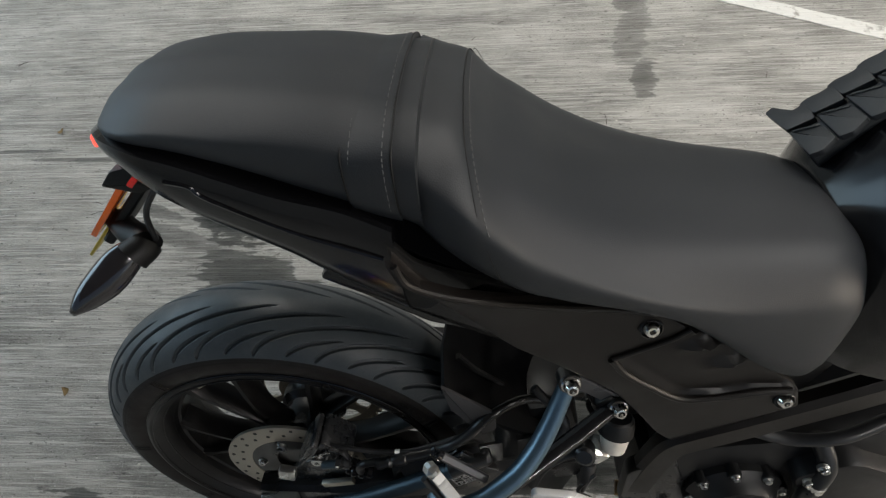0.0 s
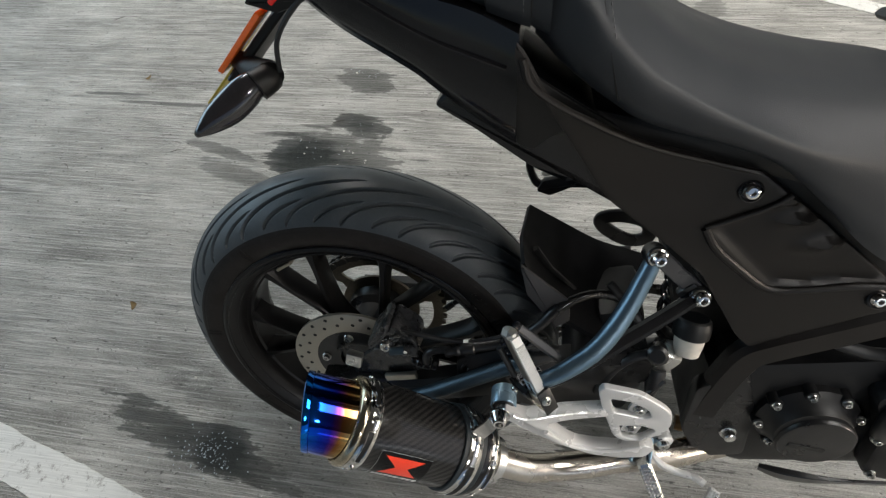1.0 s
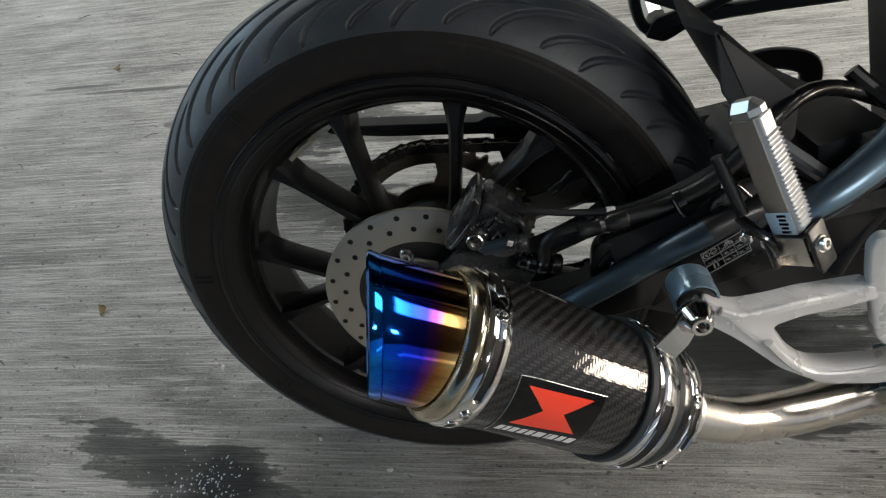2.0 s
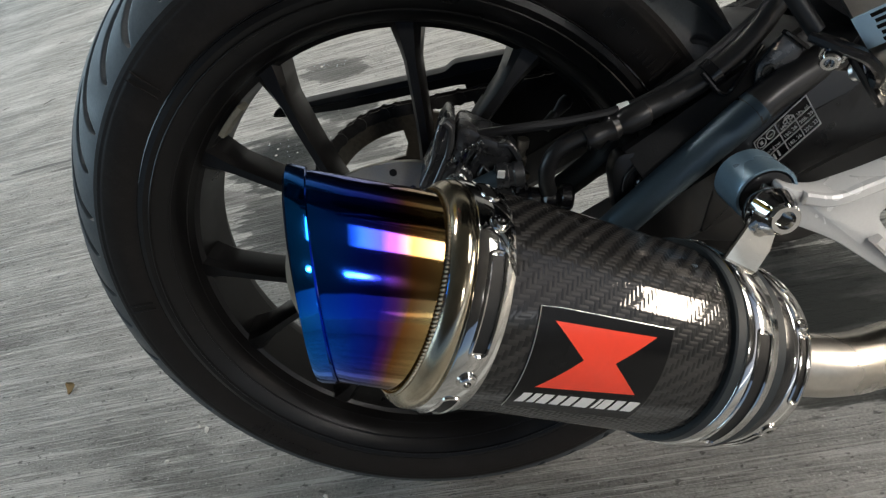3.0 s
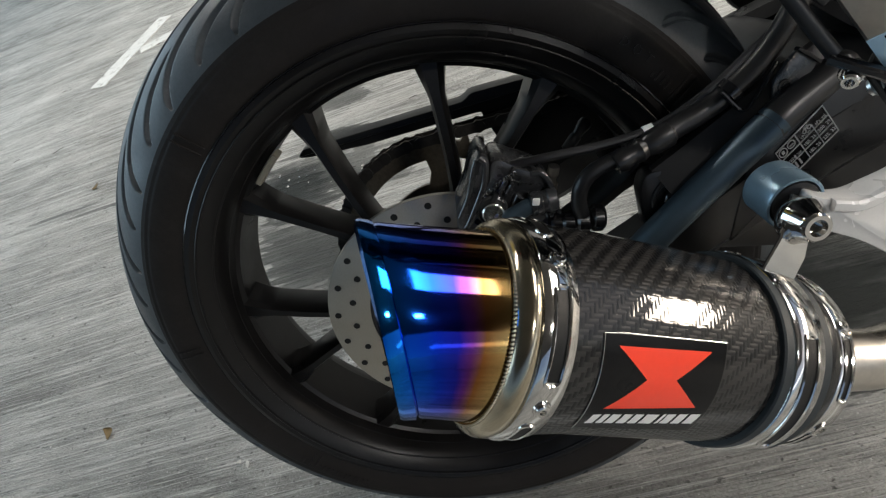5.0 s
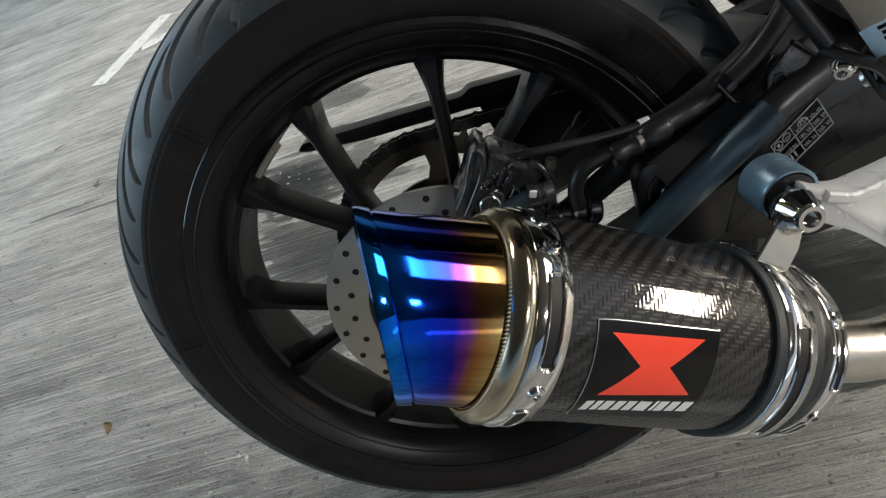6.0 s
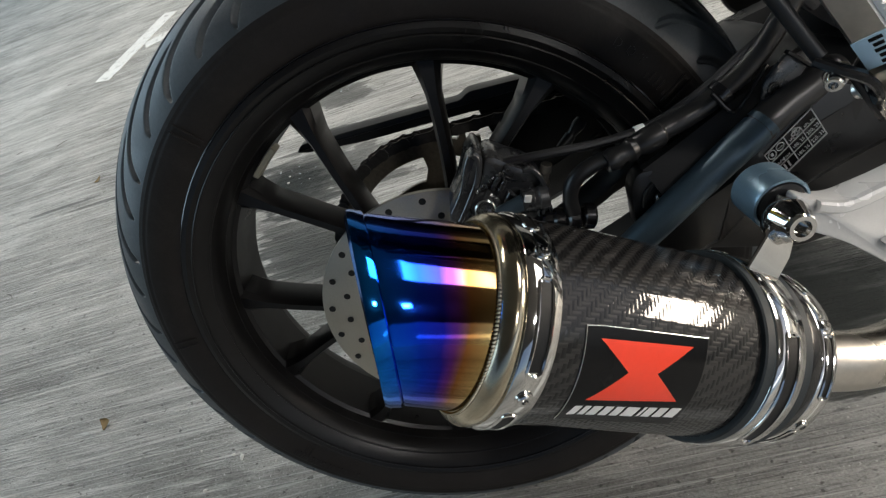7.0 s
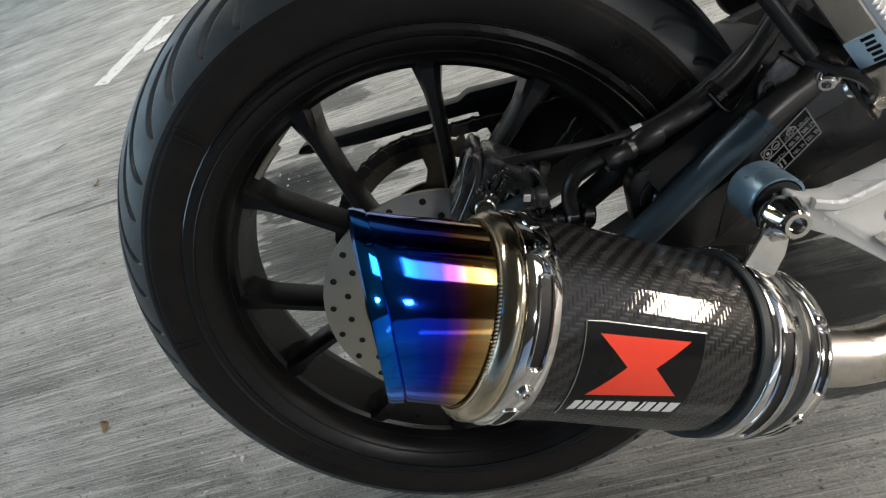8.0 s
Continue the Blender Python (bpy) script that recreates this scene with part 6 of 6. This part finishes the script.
    part("air_box", block((0.26, 0.16, 0.13), Matrix.Translation((0.56, 0, 0.32)) @ pose(0, 0, 0, 0, 18, 0), 0.01), DARKPLASTIC, bx)
    part("seat_base", block((0.30, 0.20, 0.03), Matrix.Translation((0.42, 0, 0.415)) @ pose(0, 0, 0, 0, 12, 0), 0.008), DARKPLASTIC, bx)
    part("shock", tube([(0.475, 0, 0.26), (0.485, 0, 0.06)], 0.028, 18), SATIN, bx)
    part("shock_spring", tube([(0.475 + 0.01 * k / 90 + 0.033 * math.cos(k * 0.42), 0.033 * math.sin(k * 0.42), 0.25 - 0.2 * k / 90) for k in range(90)], 0.0045, 8, 2), GLOSS, bx)
    # plain dark blocks added so that no floor shows through from the camera
    part("inner_cover", block((0.085, 0.11, 0.17), Matrix.Translation((0.486, 0.015, 0.180)) @ pose(0, 0, 0, 0, -18, 0), 0.012), DARKPLASTIC, bx)
    part("shock_linkage", block((0.060, 0.10, 0.075), Matrix.Translation((0.392, -0.005, 0.108)) @ pose(0, 0, 0, 0, -15, 0), 0.012), ENGINE, bx)
    part("loom", tube([(0.36, -0.06, 0.20), (0.40, -0.085, 0.16), (0.39, -0.095, 0.12), (0.44, -0.09, 0.08)], 0.006, 10), HOSE, bx)


side_panel()


# -- frame, engine, tank, guard --
def frame_and_engine():
    fr = part("frame_beam", sweep(bmesh.new(), curve([(0.512, -0.090, 0.000), (0.519, -0.091, 0.050), (0.527, -0.092, 0.095), (0.537, -0.093, 0.128), (0.556, -0.094, 0.146), (0.610, -0.092, 0.176), (0.690, -0.088, 0.220), (0.80, -0.08, 0.28)], 5), slab(0.014, 0.021, 0.007), up=(0, 1, 0)), PLASTIC, bike, "black box-section frame beam")
    part("pivot_plate", plate(rounded([(0.49, 0.06), (0.545, 0.10), (0.575, 0.02), (0.590, -0.085), (0.530, -0.105), (0.492, -0.04)], 0.012), -0.104, -0.080, 0.004), SATIN, fr)
    part("frame_bolt", lathe([(0, 0.0115), (0.003, 0.0115), (0.004, 0.0085), (0.012, 0.0080), (0.0135, 0.006), (0.0135, 0.004)], axis_pose((0.553, -0.104, -0.030), (0.05, -1, 0.1)), 18), ZINC, fr, "bright frame bolt", sharp=25)
    part("left_beam", sweep(bmesh.new(), curve([(0.505, 0.090, 0.020), (0.545, 0.094, 0.135), (0.690, 0.088, 0.220), (0.80, 0.08, 0.28)], 8), slab(0.014, 0.021, 0.007), up=(0, 1, 0)), PLASTIC, fr)
    part("seat_rail", tube([(0.48, -0.070, 0.22), (0.40, -0.072, 0.32), (0.30, -0.070, 0.42)], 0.012, 12), SATIN, fr)
    part("seat_rail", tube([(0.48, 0.070, 0.22), (0.40, 0.072, 0.32), (0.30, 0.070, 0.42)], 0.012, 12), SATIN, fr)
    eng = part("engine", block((0.30, 0.20, 0.24), Matrix.Translation((0.69, 0, 0.02)) @ pose(0, 0, 0, 0, -12, 0), 0.03), ENGINE, bike, "black engine with a round clutch cover")
    part("gearbox", block((0.14, 0.18, 0.16), Matrix.Translation((0.57, 0, 0.0)), 0.03), ENGINE, eng)
    c = Vector((0.634, -0.108, 0.026))
    d = Vector((0.0, -1, 0.0))
    m = axis_pose(c, d)
    part("clutch_cover", lathe([(-0.02, 0.062), (0.002, 0.062), (0.006, 0.058), (0.010, 0.053), (0.020, 0.048), (0.026, 0.045)], m, 48), ENGINE, eng, "round black clutch cover", sharp=30)
    part("cover_disc", lathe([(0.022, 0.0470), (0.028, 0.0465), (0.031, 0.0445), (0.032, 0.040), (0.0318, 0.001)], Matrix.Translation((0.006, 0, -0.010)) @ m, 48, cap=False), SATIN, eng, "smooth round cover plate with a raised name bar", sharp=30)
    part("raised_bar", block((0.046, 0.002, 0.008), Matrix.Translation((0.630, -0.1405, 0.006)) @ pose(0, 0, 0, 0, 8, 0), 0.0006), ENGINE, eng)
    for a in (20, 62, 104, 146, 190, 235, 290, 335):
        p = c + Vector((0.0580 * math.cos(radians(a)), -0.004, 0.0580 * math.sin(radians(a))))
        part("cover_boss", lathe([(-0.02, 0.0085), (0.004, 0.0085), (0.005, 0.0075)], axis_pose(p, d), 14), ENGINE, eng)
        bolt(p + Vector((0, -0.005, 0)), d, 0.0046, 0.005, "cover_bolt", eng, ZINC)
    part("crankcase_cover", plate(rounded([(0.68, 0.10), (0.72, 0.02), (0.73, -0.07), (0.80, -0.08), (0.82, 0.10), (0.74, 0.14)], 0.02), -0.125, -0.06, 0.008), ENGINE, eng)
    for x, z in ((0.700, 0.096), (0.715, 0.020), (0.74, -0.06), (0.705, 0.130)):
        bolt((x, -0.126, z), d, 0.0052, 0.006, "cover_bolt", eng, ZINC)
    part("coolant_pipe", tube([(0.70, -0.10, 0.16), (0.715, -0.12, 0.12), (0.705, -0.13, 0.07), (0.72, -0.12, 0.02)], 0.011, 14), SATIN, eng)
    part("coolant_pipe", tube([(0.60, -0.085, 0.165), (0.66, -0.10, 0.155), (0.71, -0.11, 0.175), (0.76, -0.10, 0.20)], 0.008, 12), HOSE, eng)
    part("hose_clamp", lathe([(-0.005, 0.0125), (0.005, 0.0125)], axis_pose((0.709, -0.127, 0.09), (0.1, 0.1, 1)), 18), ZINC, eng)
    part("header_pipe", tube([(0.50, -0.06, -0.085), (0.58, -0.075, -0.085), (0.66, -0.07, -0.10), (0.75, -0.03, -0.12)], 0.012, 16), GOLD, eng, "tarnished gold header pipe")
    sh = part("heat_shield", sweep(bmesh.new(), curve([(0.600, -0.128, -0.072), (0.63, -0.138, -0.067), (0.68, -0.145, -0.058), (0.76, -0.145, -0.046)], 6), slab(0.004, 0.012), up=(0, 1, 0.3), scale=lambda t: 0.5 + 0.7 * math.sin(math.pi * min(1, t * 1.2 + 0.1))), SATIN, eng)
    # tank
    rings = []
    for x, h, zt, zl in stations([(0.636, 0.070, 0.452, 0.300), (0.656, 0.100, 0.480, 0.290), (0.690, 0.125, 0.520, 0.285), (0.750, 0.140, 0.560, 0.285), (0.86, 0.140, 0.58, 0.30), (0.98, 0.120, 0.57, 0.36), (1.05, 0.070, 0.54, 0.42)], 5):
        rings.append(seat_ring(x, h, zt, zt - 0.040, zl, 0.02, flat=0.7))
    tank = part("fuel_tank", loft(rings), GLOSS, bike, "gloss black fuel tank", sharp=60)
    # segmented rubber pad down the middle of the tank
    q = radians(44)
    lie = Matrix(((math.cos(q), -math.sin(q), 0, 0.660), (0, 0, 1, 0.060), (math.sin(q), math.cos(q), 0, 0.510), (0, 0, 0, 1)))

    def pad_piece(name, outline, t0, t1, label=""):
        bm = plate(rounded(outline, 0.0025), t0, t1, 0.0018)
        bmesh.ops.transform(bm, matrix=lie, verts=bm.verts)
        return part(name, bm, PADRUBBER, pad if name != "tank_pad" else tank, label)

    pad = pad_piece("tank_pad", [(-0.046, 0.046), (0.100, 0.030), (0.104, -0.030), (-0.046, -0.032)], -0.024, -0.003, "black rubber tank pad of chevron segments")
    for k in range(5):
        a = -0.047 + 0.028 * k
        out = 0.020 if k == 0 else 0.0
        pad_piece("pad_segment", [(a, 0.013), (a + 0.026, 0.006), (a + 0.030, 0.035), (a + 0.016, 0.036), (a + 0.004, 0.040 + out), (a - 0.005, 0.038 + out)], -0.004, 0.004)
        pad_piece("pad_segment", [(a, 0.010), (a + 0.026, -0.009), (a + 0.027, -0.034), (a + 0.012, -0.040), (a + 0.001, -0.036)], -0.004, 0.004)
        pad_piece("pad_rib", [(a + 0.003, 0.0068), (a + 0.024, -0.0072), (a + 0.0245, -0.0090), (a + 0.0030, 0.0050)], 0.003, 0.0052)


frame_and_engine()


def inner_guard():
    """The mud flap between wheel and frame, and the far side's brackets."""
    far_edge = curve([(0.249, 0.033, 0.247), (0.300, 0.052, 0.205), (0.350, 0.070, 0.165), (0.400, 0.088, 0.136), (0.446, 0.100, 0.114)], 4)
    near_edge = curve([(0.247, -0.088, 0.244), (0.268, -0.086, 0.190), (0.302, -0.082, 0.150), (0.345, -0.078, 0.115), (0.400, -0.070, 0.090)], 4)
    rings = []
    for p, q in zip(far_edge, near_edge):
        mid = p.lerp(q, 0.5) + Vector((-0.006, 0, -0.006))
        line = [p, p.lerp(mid, 0.6), mid, mid.lerp(q, 0.4), q]
        rings.append(line + [v + Vector((0.004, 0, 0.006)) for v in line[::-1]])
    g = part("mud_guard", loft(rings), GUARD, bike, "angular black plastic inner mud guard", sharp=20)
    flap = rounded([(0.246, 0.248), (0.310, 0.197), (0.312, 0.166), (0.295, 0.153), (0.256, 0.204)], 0.003)
    part("flap_panel", plate(flap, -0.096, -0.091, 0.0015, tilt=lambda x, z: 0.10 * (z - 0.2)), FLAPGREY, g, "flat matt grey-black flap")
    part("guard_rib", sweep(bmesh.new(), [Vector((0.262, -0.030, 0.226)), Vector((0.284, -0.028, 0.190)), Vector((0.320, -0.024, 0.150))], slab(0.004, 0.006, 0.002), up=(0, 1, 0)), DARKPLASTIC, g)
    far = part("left_pillion_bracket", sweep(bmesh.new(), curve([(0.500, 0.130, 0.300), (0.440, 0.150, 0.268), (0.400, 0.165, 0.245), (0.340, 0.180, 0.212), (0.290, 0.190, 0.190), (0.262, 0.192, 0.190), (0.248, 0.192, 0.228), (0.270, 0.190, 0.222), (0.310, 0.186, 0.206)], 7), slab(0.006, 0.006, 0.002), up=(0, 1, 0)), SATIN, bike, "black left pillion footrest bracket")
    part("lower_strut", sweep(bmesh.new(), curve([(0.300, 0.188, 0.195), (0.380, 0.180, 0.202), (0.470, 0.150, 0.212), (0.560, 0.115, 0.225)], 6), slab(0.006, 0.008, 0.002), up=(0, 1, 0)), SATIN, far)
    part("web", plate(rounded([(0.262, 0.180), (0.285, 0.172), (0.330, 0.196), (0.300, 0.206), (0.272, 0.200)], 0.005), 0.180, 0.194, 0.002), SATIN, far)
    part("folded_peg", lathe([(0, 0.011), (0.05, 0.010), (0.07, 0.010), (0.072, 0.007)], axis_pose((0.280, 0.215, 0.195), (-0.10, 0.85, 0.50)), 10), ZINC, far, "bright left pillion peg")
    loop = [(0.375, 0.175, 0.135), (0.385, 0.178, 0.112), (0.425, 0.178, 0.090), (0.455, 0.176, 0.100), (0.450, 0.176, 0.130), (0.410, 0.175, 0.142)]
    part("left_footrest_loop", sweep(bmesh.new(), curve(loop, 6, True), slab(0.004, 0.0125, 0.002), closed=True, up=(0, 1, 0)), SATIN, bike, "black left footrest hanger loop")
    st = part("side_stand", tube([(0.50, 0.10, -0.08), (0.47, 0.16, -0.16), (0.44, 0.215, -0.225)], 0.011, 14), SATIN, bike, "black side stand on the ground")
    part("stand_foot", block((0.07, 0.035, 0.006), Matrix.Translation((0.435, 0.222, -0.231)) @ pose(0, 0, 0, -20.5, 0, 0), 0.002), SATIN, st)


inner_guard()

# front wheel, hidden ahead, that the frame stands on
fw = part("front_wheel", lathe([(-0.042, 0.214), (-0.046, 0.228), (-0.040, 0.230), (0.040, 0.230), (0.046, 0.228), (0.042, 0.214)], Matrix.Translation((1.32, 0, 0)) @ SIDE, 96, closed=True), GLOSS, bike, "gloss black front wheel")
part("tyre", lathe([(0.048 * math.sin(q), 0.250 + 0.048 * math.cos(q)) for q in np.linspace(-2.3, 2.3, 24)], Matrix.Translation((1.32, 0, 0)) @ SIDE, 96, closed=True), RUBBER, fw)
part("fork", tube([(1.32, -0.10, 0.0), (1.20, -0.10, 0.36), (1.10, -0.09, 0.66)], 0.022, 16), SATIN, fw)
part("fork", tube([(1.32, 0.10, 0.0), (1.20, 0.10, 0.36), (1.10, 0.09, 0.66)], 0.022, 16), SATIN, fw)


part("frame_spine", sweep(bmesh.new(), curve([(0.78, 0, 0.27), (0.95, 0, 0.40), (1.12, 0, 0.56)], 6), slab(0.030, 0.035, 0.008), up=(0, 1, 0)), SATIN, bike, "black frame spine to the steering head")
part("fork_yoke", block((0.05, 0.24, 0.03), Matrix.Translation((1.125, 0, 0.595)) @ pose(0, 0, 0, 0, -24, 0), 0.008), SATIN, bike)


# -- litter on the floor --
def litter():
    lf = []
    for i in range(13):
        t = i / 12
        w = 0.0065 * math.sin(math.pi * t) ** 0.8 + 0.0006
        c = Vector((0.022 * (t - 0.5), 0.006 * (t - 0.5) ** 2 * 4, 0.0012 + 0.006 * t * t))
        lf.append([c + Vector((0, -w, 0.0025)), c + Vector((0, -w * 0.5, 0.0007)), c, c + Vector((0, w * 0.5, 0.0007)), c + Vector((0, w, 0.0025)), c + Vector((0, w * 0.5, 0.0002)), c + Vector((0, 0, -0.0006)), c + Vector((0, -w * 0.5, 0.0002))])
    ob = tagged(part("leaf", loft(lf), LEAFMAT, None), "small curled dry brown leaf on the concrete", "leaf", "dry leaves on the concrete")
    ob.matrix_world = pose(-0.699, 0.108, 0.0006, 0, 0, 115)
    ob = tagged(part("leaf", loft([[p.copy() for p in r] for r in lf]), LEAFMAT, None), "small dry leaf lying on the concrete", "leaf", "dry leaves on the concrete")
    ob.matrix_world = pose(-1.02, 0.905, 0.0006, 0, 0, 35)
    bm = bmesh.new()
    rnd = random.Random(4)
    spots = [(-0.43, -0.005), (-0.415, -0.012), (-0.47, -0.05), (-0.313, 0.962), (-0.10, -0.175)]
    for i in range(105):
        if i < 90:
            spots.append((rnd.uniform(-1.6, 1.2), rnd.uniform(-0.35, 2.0)))
        else:
            spots.append((-0.30 + rnd.gauss(0, 0.10), 0.66 + rnd.gauss(0, 0.06)))
    for k, (x, y) in enumerate(spots):
        r = (0.0036 if k < 5 else rnd.choice((0.0010, 0.0014, 0.0018, 0.0026)))
        g = bmesh.ops.create_icosphere(bm, subdivisions=1, radius=r, matrix=pose(x, y, r * 0.45, 0, 0, rnd.uniform(0, 180)) @ Matrix.Diagonal((rnd.uniform(0.9, 1.7), 1, 0.55, 1)))
        for v in g["verts"]:
            v.co += Vector((rnd.uniform(-1, 1), rnd.uniform(-1, 1), 0)) * r * 0.25
    glints = bmesh.new()
    for cx, cy, sx, sy, count in ((-0.37, -0.205, 0.035, 0.026, 120), (-0.44, -0.20, 0.05, 0.02, 30), (-0.34, 0.64, 0.05, 0.03, 14), (-0.26, 0.75, 0.025, 0.012, 6), (-0.32, 0.965, 0.045, 0.018, 34)):
        for i in range(count):
            r = rnd.choice((0.0006, 0.0008, 0.0010, 0.0013))
            bmesh.ops.create_icosphere(glints, subdivisions=1, radius=r, matrix=pose(cx + rnd.gauss(0, sx), cy + rnd.gauss(0, sy), 0.0006, 0, 0, rnd.uniform(0, 180)) @ Matrix.Diagonal((rnd.uniform(1.0, 2.4), 1, 0.8, 1)))
    tagged(part("glittering_specks", glints, GLITTER, None, sharp=5), "tiny pale specks standing in for glints on the damp concrete stains", "specks", kind="stuff")
    tagged(part("grit", bm, GRIT, None), "pale grit and chips scattered on the concrete", "grit", kind="stuff")
    bm = bmesh.new()
    for i in range(46):
        x, y, a, s = rnd.uniform(-1.7, 1.3), rnd.uniform(0.0, 2.0), rnd.uniform(0, 3.1), rnd.uniform(0.006, 0.02)
        d = Vector((math.cos(a), math.sin(a), 0)) * s
        c = Vector((x, y, 0.0016))
        sweep(bm, [c - d, c + Vector((0.1 * s, 0.2 * s, 0.0005)), c + d], circle(0.0008, 5), up=(0, 0, 1))
    tagged(part("twigs", bm, TWIG, None), "tiny dark twigs and scraps on the concrete", "twigs", kind="stuff")


litter()
